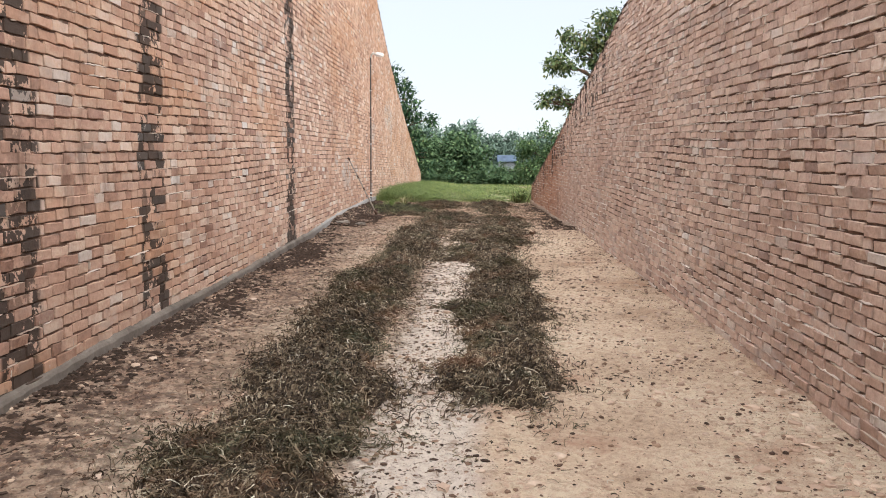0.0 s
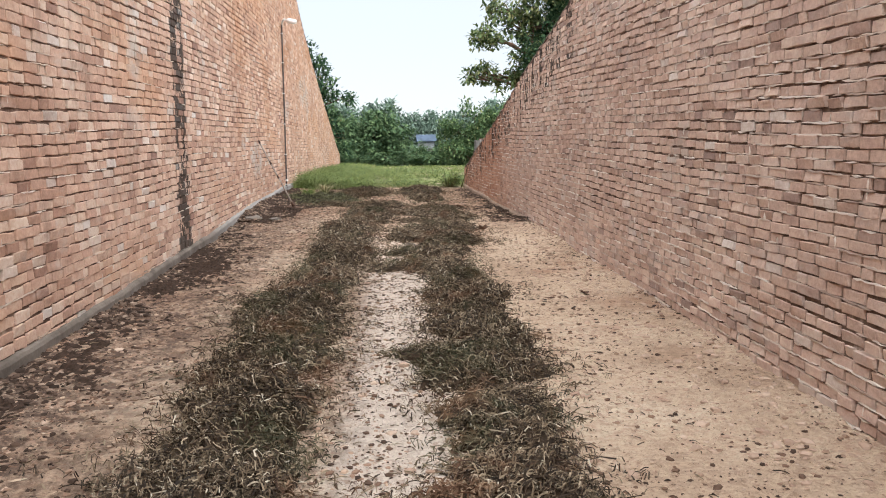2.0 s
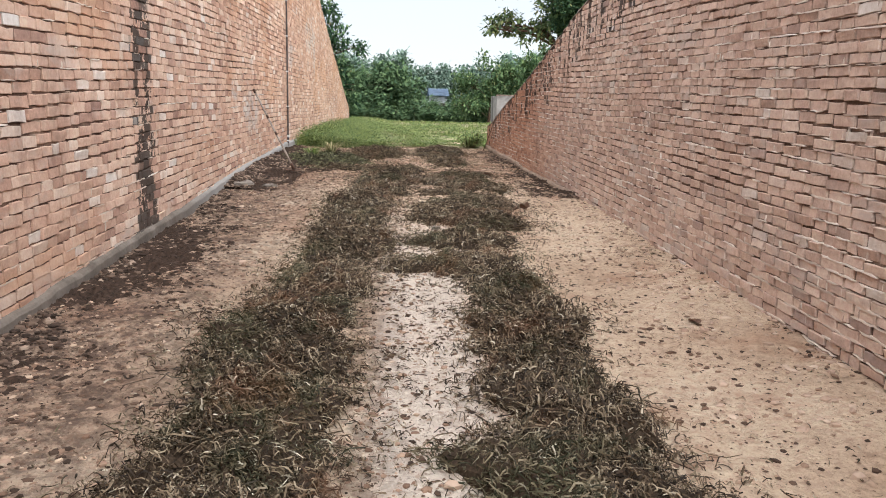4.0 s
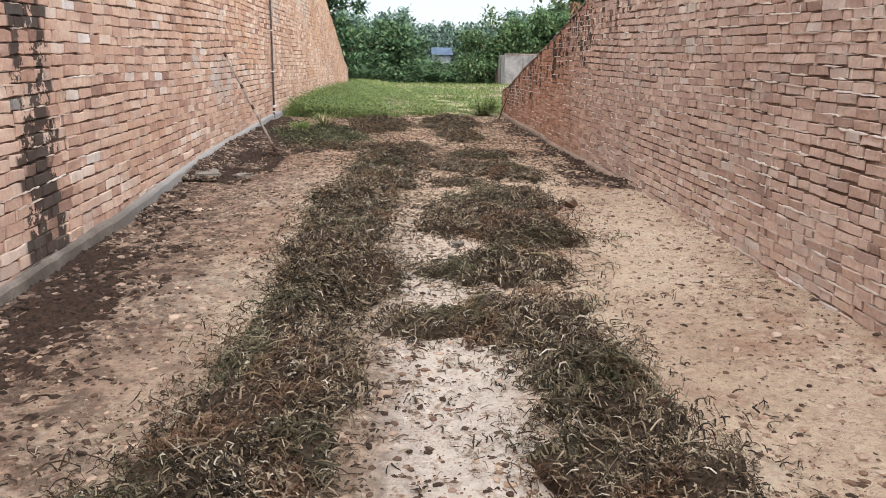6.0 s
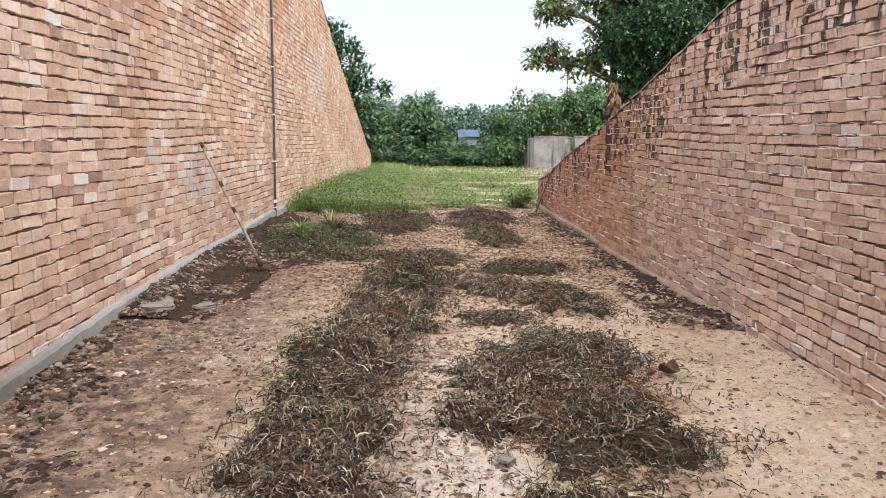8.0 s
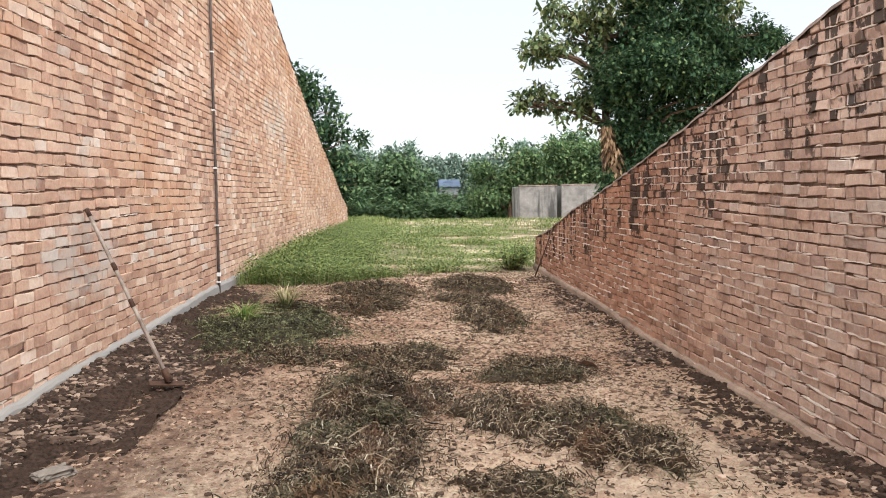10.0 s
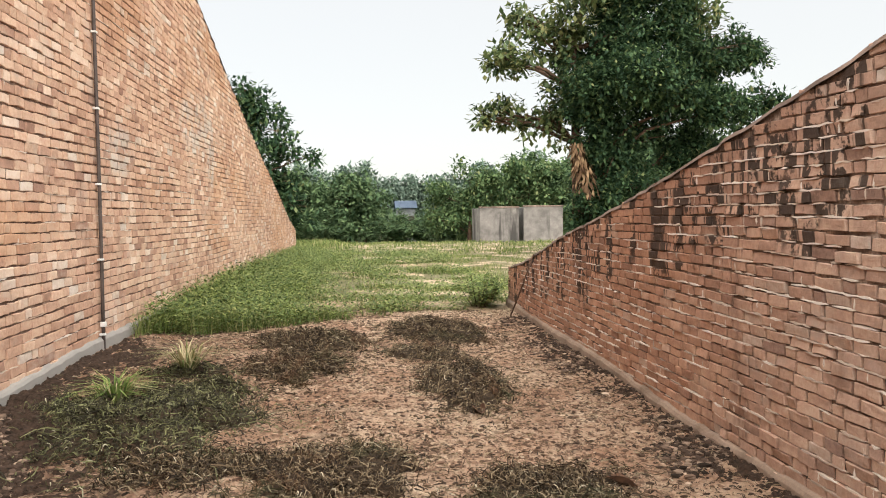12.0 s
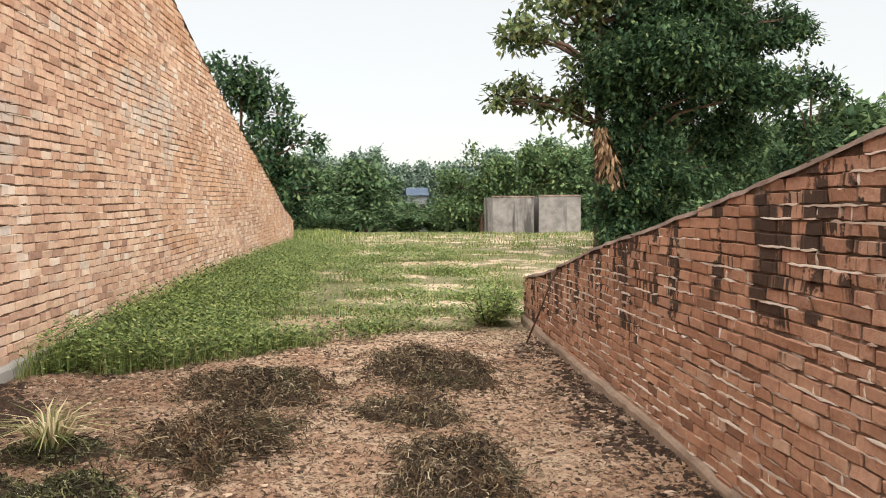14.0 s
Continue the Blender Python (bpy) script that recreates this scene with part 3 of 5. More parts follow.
def beads(wall, face_x, facing, y0, y1, top, course, share, size, mat, rng):
    """Mortar that was squeezed out of the joints and left to set in ragged ridges."""
    v, f = [], []

    def ridge(path, across):
        n, first = len(path) - 1, len(v)
        for i, (yy, z) in enumerate(path):
            thin = 0.2 if i in (0, n) else 1.0
            out, half = rng.uniform(0.001, 0.006) * thin, size * rng.uniform(0.3, 1.0) * thin
            for x, d in ((-0.02, -half * 1.2), (out, -half), (out * 0.7, half), (-0.02, half * 1.2)):
                v.append((face_x + facing * x, yy + (d if across else 0), z + (0 if across else d)))
        for i in range(n):
            for j in range(3):
                a = first + i * 4 + j
                q = (a, a + 1, a + 5, a + 4)
                f.append(q if (facing > 0) != across else q[::-1])

    for k in range(-4, 90):
        y = max(y0, 1.5) + rng.uniform(0, 0.5)
        while y < y1 - 1.0:
            run = rng.uniform(0.05, 0.2) if rng.random() < 0.7 else rng.uniform(0.2, 0.55)
            drift = max(0.0, noise.noise(Vector((y * 0.55, k * 0.13, face_x))) + 0.45)
            z_mid = lay(y) + k * course
            if rng.random() < share * (0.35 + 1.3 * drift) and land(face_x, y) - 0.05 < z_mid < top(y + run) - 0.06:
                n = max(2, int(run / 0.035))
                lift = rng.uniform(-0.004, 0.004)
                ridge([(y + run * i / n, lay(y + run * i / n) + k * course + sag(y + run * i / n, k) + lift + rng.uniform(-0.004, 0.004)) for i in range(n + 1)], False)
                if rng.random() < 0.45:
                    up = rng.choice((-1, 1)) * course * rng.uniform(0.6, 0.95)
                    ye = y + run * rng.random()
                    ridge([(ye + rng.uniform(-0.003, 0.003), z_mid + sag(ye, k) + (up if up > 0 else 0) - abs(up) * i / 3) for i in range(4)], True)
            y += run + rng.uniform(0.0, 0.12)
    tagged(listed("mortar_ridges", v, f, mat, wall, "pale ragged mortar"), kind="stuff")


def brick_wall(name, face_x, facing, y0, y1, tops, course, length, gap, mats, singles, seed, label, inset, bead_share, bead_size, m_bead):
    rng = random.Random(seed)
    top = lambda y: lerp_on(y, *tops)
    m_brick, m_single, m_mortar = mats
    # mortar core, 0.22 m thick
    verts, faces = [], []
    n = int((y1 - y0) / 0.25) + 1
    front, back = face_x - facing * inset, face_x - facing * 0.22
    for i in range(n + 1):
        y = y0 + (y1 - y0) * i / n
        for x, z in ((front, -0.9), (front, top(y) - 0.02), (back, top(y) - 0.02), (back, -0.9)):
            verts.append((x, y, z))
    for i in range(n):
        a = i * 4
        for k in range(3):
            q = (a + k, a + k + 1, a + k + 5, a + k + 4)
            faces.append(q if facing > 0 else q[::-1])
    faces += [(0, 1, 2, 3), (n * 4 + 3, n * 4 + 2, n * 4 + 1, n * 4)]
    wall = listed(name, verts, faces, m_mortar)
    tagged(wall, label, "wall", kind="structure")
    shapes = [brick_shape(rng) for _ in range(26)]
    meshes = [mesh_of("brick", [(facing * a, b, c) for a, b, c in v], f if facing > 0 else [q[::-1] for q in f], m_single) for v, f in shapes]
    bv, bf, made = [], [], 0
    for k in range(-14, 120):
        y = max(y0, 1.0) + rng.uniform(0, 0.2)
        while y < y1 - 0.06:
            ln = length * rng.choice((0.5, 0.75, 0.92, 1.0, 1.0, 1.06, 1.18))
            ln = min(ln, y1 - y)
            mid = y + ln / 2
            z = lay(mid) + (k + 0.5) * course + sag(mid, k) + rng.uniform(-0.003, 0.003)
            h = course - gap * rng.uniform(0.45, 1.15)
            if z + h / 2 > top(mid) - 0.005 or z < land(face_x, mid) - 0.12:
                y += ln
                continue
            i = rng.randrange(26)
            out = rng.gauss(0.0, 0.0024) + (0.008 if rng.random() < 0.08 else 0)
            sy, tilt = ln - gap * rng.uniform(0.8, 1.8), rng.gauss(0, 0.006)
            if singles[0] < mid < singles[1] and singles[2] < z - lay(mid) < singles[3] and made < 300:
                ob = new("brick", meshes[i])
                ob.matrix_world = Matrix.LocRotScale((face_x + facing * out, mid, z), Euler((tilt, 0, 0)), (1, sy, h))
                ob.parent = wall
                made += 1
            else:
                first = len(bv)
                sv, sf = shapes[i]
                for a, b, c in sv:
                    b, c = b * sy, c * h
                    bv.append((face_x + facing * (out + a), mid + b - tilt * c, z + c + tilt * b))
                for q in sf:
                    q = q if facing > 0 else q[::-1]
                    bf.append(tuple(first + e for e in q))
            y += ln
    beads(wall, face_x, facing, y0, y1, top, course, bead_share, bead_size, m_bead, rng)
    rest = listed("brickwork", bv, bf, m_brick, wall)
    tagged(rest, kind="stuff")
    return wall


WALL_T = brick_wall("wall_left", LEFT_X, 1, -6, 42.3, (TALL_Y, TALL_Z), 0.076, 0.215, 0.0115, (M_BRICK_T, M_BRICK_T1, M_MORTAR_T), (14.6, 19.0, 0.3, 1.75), 11,
                    "tall orange-red brick wall with black algae runs and a sloping crest", 0.0125, 0.22, 0.005, M_BEAD_T)
WALL_L = brick_wall("wall_right", RIGHT_X, -1, -6, 24.8, (LOW_Y, LOW_Z), 0.065, 0.195, 0.013, (M_BRICK_L, M_BRICK_L1, M_MORTAR_L), (14.5, 18.5, 0.35, 1.7), 23,
                    "brown-red brick wall with pale mortar, its crest sloping down to the field", 0.0125, 0.66, 0.0065, M_BEAD_L)


def unseen_back_wall():
    """A plain unseen wall, added behind the walker to shade the passage's near end."""
    bm = box_bm(LEFT_X - 0.2, -6.4, -0.9, RIGHT_X + 0.2, -6.05, 6.3, 0.0)
    me = bpy.data.meshes.new("wall_back_added")
    bm.to_mesh(me)
    bm.free()
    me.materials.append(M_MORTAR_T)
    tagged(new("wall_back_added", me), "plain unseen brick-coloured wall added to shade the near end of the passage", "wall", kind="structure")


unseen_back_wall()


def crest(wall, face_x, facing, y0, y1, tops, name):
    """Rough cement laid along the slanting crest."""
    rng = random.Random(5)
    v, f = [], []
    n = int((y1 - y0) / 0.12)
    for i in range(n + 1):
        y = y0 + (y1 - y0) * i / n
        z = lerp_on(y, *tops) + rng.uniform(-0.006, 0.006)
        o = rng.uniform(-0.006, 0.01)
        for x, h in ((0.006 + o, -0.03), (-0.004 + o, -0.004), (-0.06, 0.01), (-0.18, 0.004), (-0.235, -0.03)):
            v.append((face_x + facing * x, y + rng.uniform(-0.01, 0.01), z + h))
    for i in range(n):
        for k in range(4):
            a = i * 5 + k
            q = (a, a + 1, a + 6, a + 5)
            f.append(q if facing > 0 else q[::-1])
    listed(name, v, f, M_COPING, wall, "dark weathered cement")


crest(WALL_T, LEFT_X, 1, 17, 42.3, (TALL_Y, TALL_Z), "coping")
crest(WALL_L, RIGHT_X, -1, 8, 24.8, (LOW_Y, LOW_Z), "coping")

# the passage narrows a little towards the field on one side and opens on the other
SKEW_T = Matrix.Translation((LEFT_X, 14, 0)) @ Matrix.Rotation(radians(0.4), 4, "Z") @ Matrix.Translation((-LEFT_X, -14, 0))
SKEW_L = Matrix.Translation((RIGHT_X, 11.2, 0)) @ Matrix.Rotation(radians(0.7), 4, "Z") @ Matrix.Translation((-RIGHT_X, -11.2, 0))
WALL_T.matrix_world, WALL_L.matrix_world = SKEW_T, SKEW_L


def plinth(name, face_x, facing, y0, y1, highs, out, label, seed, mat):
    """The concrete footing that shows along the foot of a wall, with a worn edge."""
    rng = random.Random(seed)
    v, f = [], []
    n = int((y1 - y0) / 0.1)
    for i in range(n + 1):
        y = y0 + (y1 - y0) * i / n
        g = land(face_x + facing * 0.1, y)
        high = lerp_on(y, (0, 11, 15, 30), highs)
        o, e = out + rng.uniform(-0.006, 0.006) + 0.008 * math.sin(y * 2.1), rng.uniform(-0.008, 0.008) + 0.012 * math.sin(y * 1.3)
        for x, z in ((o + 0.015, g - 0.2), (o, g + high + e - 0.02), (o - 0.014, g + high + e), (-0.005, g + high + e + 0.012)):
            v.append((face_x + facing * x, y, z))
    for i in range(n):
        for k in range(3):
            a = i * 4 + k
            q = (a, a + 1, a + 5, a + 4)
            f.append(q if facing > 0 else q[::-1])
    ob = listed(name, v, f, mat)
    ob.matrix_world = SKEW_T if facing > 0 else SKEW_L
    tagged(ob, label, "footing", kind="structure")


plinth("trim_left", LEFT_X, 1, -6, 24, (0.07, 0.08, 0.13, 0.15), 0.04, "grey cement footing with a chipped edge under a brick wall", 3, M_PLINTH)
plinth("trim_right", RIGHT_X, -1, 10, 24.75, (-0.15, -0.12, 0.035, 0.13), 0.035, "earth-stained cement footing under a brick wall", 4, M_PLINTH_L)


# ---- heaps of pulled-up weeds ----
HEAPS_NEAR = (  # x, y, half width, half length, height
    (-1.0, 3.6, 0.56, 1.15, 0.12), (-0.98, 4.9, 0.48, 1.15, 0.13), (-1.06, 6.1, 0.42, 1.15, 0.13), (-1.12, 7.3, 0.43, 1.15, 0.14), (-1.1, 8.5, 0.45, 1.15, 0.14),
    (-0.96, 9.8, 0.39, 1.15, 0.13), (0.16, 5.05, 0.45, 0.66, 0.12), (0.24, 6.0, 0.37, 0.72, 0.11), (0.2, 6.95, 0.44, 0.68, 0.13), (0.3, 7.7, 0.36, 0.74, 0.12),
    (0.3, 8.7, 0.4, 0.81, 0.13), (0.34, 9.75, 0.4, 0.61, 0.13),
)
HEAPS_MIDDLE = (
    (-0.94, 11.2, 0.39, 1.15, 0.16), (-0.98, 12.4, 0.37, 1.15, 0.15), (-0.9, 13.6, 0.45, 1.15, 0.15), (-0.78, 14.8, 0.48, 1.15, 0.15), (-0.65, 16.1, 0.45, 1.15, 0.16),
    (0.02, 10.6, 0.6, 0.42, 0.12), (0.12, 11.5, 0.52, 0.4, 0.13), (0.42, 12.5, 0.46, 0.5, 0.14), (-0.05, 12.75, 0.34, 0.36, 0.1), (0.38, 13.8, 0.54, 0.5, 0.14),
    (0.66, 15.5, 0.36, 0.65, 0.12), (0.15, 15.9, 0.36, 0.4, 0.1), (0.52, 17.0, 0.4, 0.35, 0.09), (-0.52, 17.4, 0.4, 0.5, 0.11),
)
HEAPS_FAR = (
    (-1.75, 18.4, 0.6, 0.8, 0.13), (-1.55, 19.2, 0.4, 0.4, 0.1), (-0.93, 20.05, 0.5, 0.6, 0.13), (-0.87, 21.4, 0.56, 0.65, 0.14),
    (0.42, 19.5, 0.4, 0.75, 0.15), (0.22, 20.8, 0.36, 0.42, 0.12), (0.45, 22.3, 0.54, 0.85, 0.16), (-1.85, 19.85, 0.3, 0.25, 0.08), (-2.1, 18.55, 0.42, 0.4, 0.12), (0.6, 17.25, 0.36, 0.25, 0.07), (-1.35, 17.55, 0.6, 0.32, 0.05), (0.32, 13.15, 0.5, 0.36, 0.08), (-0.12, 13.35, 0.3, 0.3, 0.06), (0.1, 14.75, 0.35, 0.2, 0.05),
)


def strand(v, f, p, way, length, width, arch, curl):
    """One limp, flattened stem that curls and twists along an uneven arc."""
    first = len(v)
    head, roll = math.atan2(way.y, way.x), random.uniform(-1.0, 1.0)
    x = y = z = 0.0
    pts = [(0.0, 0.0, 0.0, head)]
    for _ in range(3):
        x += math.cos(head) * length / 3
        y += math.sin(head) * length / 3
        z += way.z * length / 3
        pts.append((x, y, z, head))
        head += curl + random.gauss(0, 0.3)
    for i, (a, b, c, h) in enumerate(pts):
        w = width * (1.25 - 0.15 * i)
        r = roll + 0.35 * i
        sx, sy, sz = -math.sin(h) * math.cos(r) * w, math.cos(h) * math.cos(r) * w, math.sin(r) * w
        a, b, c = p.x + a - x / 2, p.y + b - y / 2, p.z + c - z / 2 + (arch * 0.9 if i in (1, 2) else 0)
        v += [(a - sx, b - sy, c - sz), (a + sx, b + sy, c + sz)]
    f += [(first + k, first + k + 1, first + k + 3, first + k + 2) for k in (0, 2, 4)]


def weed_heap(x, y, rx, ry, high, seed, mat=M_STEM, label="low tangled heap of wilted weeds on sandy soil"):
    rng = random.Random(seed)
    heap = thing("weed_heap", (x, y, land(x, y)), label, "weed heap", "heaps of pulled weeds", "stuff")

    def reach(a):
        q = Vector((math.cos(a) * 1.3 + x, math.sin(a) * 1.3 + y, seed * 1.7))
        return 0.86 + 0.55 * noise.noise(q) + 0.42 * noise.noise(q * 2.7) + 0.26 * noise.noise(q * 7.3)

    def surface(px, py):
        a = math.atan2(py / ry, px / rx)
        r = math.hypot(px / rx, py / ry) / reach(a)
        k = max(0.0, 1 - r * r)
        lump = max(0.15, 0.75 + 1.0 * noise.fractal(Vector(((px + x) * 4.5, (py + y) * 4.5, 1)), 1, 2, 3))
        return r, high * 0.85 * k ** 0.6 * lump
    # matted bed
    v, f = [(0, 0, surface(0, 0)[1] - 0.02)], []
    rings, spokes = 9, 40
    for i in range(1, rings + 1):
        for k in range(spokes):
            a = 2 * math.pi * k / spokes
            t = i / rings * reach(a) * (0.93 + 0.05 * rng.random())
            px, py = rx * t * math.cos(a), ry * t * math.sin(a)
            z = soil_at(x + px, y + py) - land(x, y)
            v.append((px, py, z + surface(px, py)[1] * 0.72 + (rng.uniform(-0.012, 0.012) if i < rings else -0.03)))
    v[0] = (0, 0, soil_at(x, y) - land(x, y) + surface(0, 0)[1] * 0.72)
    for k in range(spokes):
        f.append((0, 1 + k, 1 + (k + 1) % spokes))
    for i in range(rings - 1):
        for k in range(spokes):
            a, b = 1 + i * spokes + k, 1 + i * spokes + (k + 1) % spokes
            f.append((a, a + spokes, b + spokes, b))
    listed("matted_bed", v, f, M_MULCH, heap, "dark rotting litter")
    # stems over it
    v, f = [], []
    count = int(4700 * rx * ry * math.pi)
    swirl = rng.uniform(0, 6)
    for _ in range(count):
        a, r = rng.uniform(0, 2 * math.pi), math.sqrt(rng.random()) * (1.05 if rng.random() < 0.76 else 1.6)
        px, py = rx * r * math.cos(a) * reach(a), ry * r * math.sin(a) * reach(a)
        _, h = surface(px, py)
        g = soil_at(x + px, y + py) - land(x, y)
        lie = swirl + 3.0 * noise.noise(Vector(((x + px) * 2.5, (y + py) * 2.5, 4))) + rng.gauss(0, 0.75)
        way = Vector((math.cos(lie), math.sin(lie), rng.gauss(0, 0.24)))
        ln = rng.uniform(0.03, 0.08) if rng.random() < 0.95 else rng.uniform(0.1, 0.24)
        wide = rng.uniform(0.0018, 0.0038)
        strand(v, f, Vector((px, py, g + h * 0.88 + rng.uniform(-0.02, 0.03))), way, ln, wide, max(-0.008, rng.gauss(0.012, 0.014)), rng.gauss(0, 0.75))
    stems = listed("stems", v, f, mat, heap)
    tagged(stems, "brown and olive wilted stems" if mat is M_STEM else "stems still half green", kind="stuff")


for i, h in enumerate(HEAPS_NEAR + HEAPS_MIDDLE + HEAPS_FAR):
    if h[0] < -1.5 and h[1] > 18:
        weed_heap(*h, 100 + i, M_STEM_GREEN, "low heap of half-green pulled weeds on sandy soil")
    else:
        weed_heap(*h, 100 + i)


# ---- crumbs, clods and loose stems on the soil ----
def lump(v, f, p, s, rng):
    """A crumb of soil: small ones are angular, larger ones have a broken crown."""
    first = len(v)
    a = rng.uniform(0, 6.3)
    flat = rng.uniform(0.45, 0.9)
    long = rng.uniform(0.8, 1.6)
    rings = ((1.0, -0.2),) if s < 0.013 else ((1.0, -0.25), (0.85, 0.35))
    for r, z in rings:
        for k in range(5):
            x, y = r * math.cos(k * 1.2566) * long * rng.uniform(0.7, 1.25), r * math.sin(k * 1.2566) * rng.uniform(0.7, 1.25)
            v.append((p[0] + s * (x * math.cos(a) - y * math.sin(a)), p[1] + s * (x * math.sin(a) + y * math.cos(a)), p[2] + s * (z + rng.uniform(-0.1, 0.1)) * flat))
    v.append((p[0] + s * rng.uniform(-0.3, 0.3), p[1] + s * rng.uniform(-0.3, 0.3), p[2] + s * 0.72 * flat))
    if len(rings) == 2:
        f += [(first + k, first + (k + 1) % 5, first + 5 + (k + 1) % 5, first + 5 + k) for k in range(5)]
        first += 5
    f += [(first + k, first + (k + 1) % 5, first + 5) for k in range(5)]


def scatter_crumbs():
    rng = random.Random(77)
    v, f = [], []
    cv, cf = [], []
    sv, sf = [], []
    while len(v) < 6.4 * 92000:
        x, y = rng.uniform(LEFT_X + 0.03, RIGHT_X + 0.09), rng.uniform(1.5, 24.3)
        d = 0.34
        d += 0.75 * smooth_step(x, -1.2, -2.5) + 0.75 * smooth_step(abs(x + 0.5), 0.3, 0.05) + 0.3 * smooth_step(abs(x + 0.25), 0.45, 0.2)
        d += 0.95 * smooth_step(y, 14, 18)
        d += 0.5 * smooth_step(x, 1.1, 1.75) * smooth_step(y, 14, 16)
        d *= 0.35 + 1.5 * max(0.0, noise.noise(Vector((x * 1.6, y * 1.6, 9))) + 0.35)
        if rng.random() > d:
            continue
        s = min(0.0035 + rng.expovariate(1 / 0.0042), 0.018)
        lump(v, f, (x, y, soil_at(x, y) + s * 0.1), s, rng)
    for _ in range(14000):
        x, y = rng.uniform(LEFT_X + 0.03, RIGHT_X + 0.09), rng.uniform(1.5, 24.3)
        if rng.random() > (0.05 + 0.95 * smooth_step(x, 0.8, 1.7)) * (1 - 0.9 * smooth_step(y, 13, 16)):
            continue
        s = min(0.007 + rng.expovariate(1 / 0.009), 0.034)
        lump(cv, cf, (x, y, soil_at(x, y) + s * 0.05), s, rng)
    for _ in range(44000):
        x, y = rng.uniform(LEFT_X + 0.03, RIGHT_X + 0.09), rng.uniform(1.5, 24.3)
        if rng.random() > 0.1 + 0.15 * smooth_step(y, 8, 12) + 0.75 * smooth_step(y, 13.5, 18) + 0.35 * smooth_step(abs(x + 0.35), 0.6, 0.2):
            continue
        a = rng.uniform(0, 6.3)
        strand(sv, sf, Vector((x, y, soil_at(x, y) + 0.006)), Vector((math.cos(a), math.sin(a), 0)), rng.uniform(0.02, 0.075), rng.uniform(0.0013, 0.0032), 0.006, rng.gauss(0, 0.5))
    tagged(listed("soil_crumbs", v, f, M_CRUMB), "dark crumbs of humus strewn over sandy soil", "crumbs", kind="stuff")
    tagged(listed("sand_clods", cv, cf, M_CLOD), "pale broken clods of sand along a brick wall", "clods", kind="stuff")
    tagged(listed("loose_stems", sv, sf, M_STEM), "scattered short wilted stems on bare soil", "plant litter", kind="stuff")


scatter_crumbs()


def litter_bank():
    """Dark raked litter banked up along the foot of the tall wall, and a smaller strip at the low one."""
    for x0, x1, y0, y1, n, lift, seed in ((-2.72, -2.05, 14.6, 18.4, 17000, 0.045, 1), (-2.72, -2.2, 3.0, 14.5, 6500, 0.012, 2), (1.3, 1.84, 14.4, 18.0, 3600, 0.012, 3), (1.3, 1.78, 18.0, 23.5, 2600, 0.008, 4)):
        rng = random.Random(seed)
        v, f = [], []
        for _ in range(n):
            t = rng.random() ** 1.5
            x = x0 + (x1 - x0) * t if x0 < 0 else x1 - (x1 - x0) * t
            y = rng.uniform(y0, y1)
            if noise.noise(Vector((x * 2, y * 1.1, 20 + seed))) < -0.12 + 0.25 * t:
                continue
            s = min(0.007 + rng.expovariate(1 / 0.0065), 0.028)
            lump(v, f, (x, y, soil_at(x, y) + s * 0.2 + lift * (1 - t) * rng.uniform(0.5, 1.1)), s, rng)
        tagged(listed("raked_litter", v, f, M_LITTER), "dark bank of raked humus at the foot of a brick wall", "litter", kind="stuff")


litter_bank()


def humus_bed(x0, x1, y0, y1, thick, bias, seed):
    """A dark crumbly drift of humus, thickest at the wall's foot, breaking up towards its edge."""
    v, f = [], []
    nx, ny = int((x1 - x0) / 0.022) + 1, int((y1 - y0) / 0.024) + 1
    for j in range(ny + 1):
        for i in range(nx + 1):
            x, y = x0 + (x1 - x0) * i / nx, y0 + (y1 - y0) * j / ny
            away = i / nx if x0 < 0 else 1 - i / nx
            ends = min(j, ny - j) / ny * 5
            m = bias - 0.95 * away ** 1.3 + min(ends, 1.0) * 0.5 + 0.8 * noise.fractal(Vector((x * 2.4, y * 1.5, seed)), 1, 2, 4)
            z = thick * min(max(m, -0.9), 1.0) + 0.022 * noise.fractal(Vector((x * 13, y * 13, seed)), 0.7, 2.0, 2) + 0.026 * noise.noise(Vector((x * 36, y * 36, seed)))
            v.append((x, y, soil_at(x, y) + z))
    w = nx + 1
    f = [(j * w + i, j * w + i + 1, (j + 1) * w + i + 1, (j + 1) * w + i) for j in range(ny) for i in range(nx)]
    tagged(listed("humus_drift", v, f, M_HUMUS), "dark crumbly drift of humus along a brick wall", "litter", kind="stuff")


humus_bed(-2.73, -1.95, 14.6, 18.9, 0.05, 0.35, 1)
humus_bed(-2.73, -1.5, 16.4, 18.2, 0.03, 0.0, 8)
humus_bed(-2.73, -1.85, 9.2, 12.6, 0.03, -0.05, 2)
humus_bed(-2.73, -2.0, 2.5, 9.2, 0.025, -0.22, 3)
humus_bed(1.28, 1.86, 14.4, 18.0, 0.03, -0.2, 4)
humus_bed(1.35, 1.8, 18.5, 23.0, 0.02, -0.25, 5)
humus_bed(-2.73, -2.1, 18.7, 21.3, 0.03, -0.05, 6)


# ---- field grass and weeds ----
def field_edge(x):
    return lerp_on(x, (-2.75, -2.4, -1.8, -1.3, -0.7, -0.1, 0.25, 1.2, 1.9), (21.3, 21.8, 21.9, 22.4, 23.1, 23.5, 24.1, 24.3, 24.1))


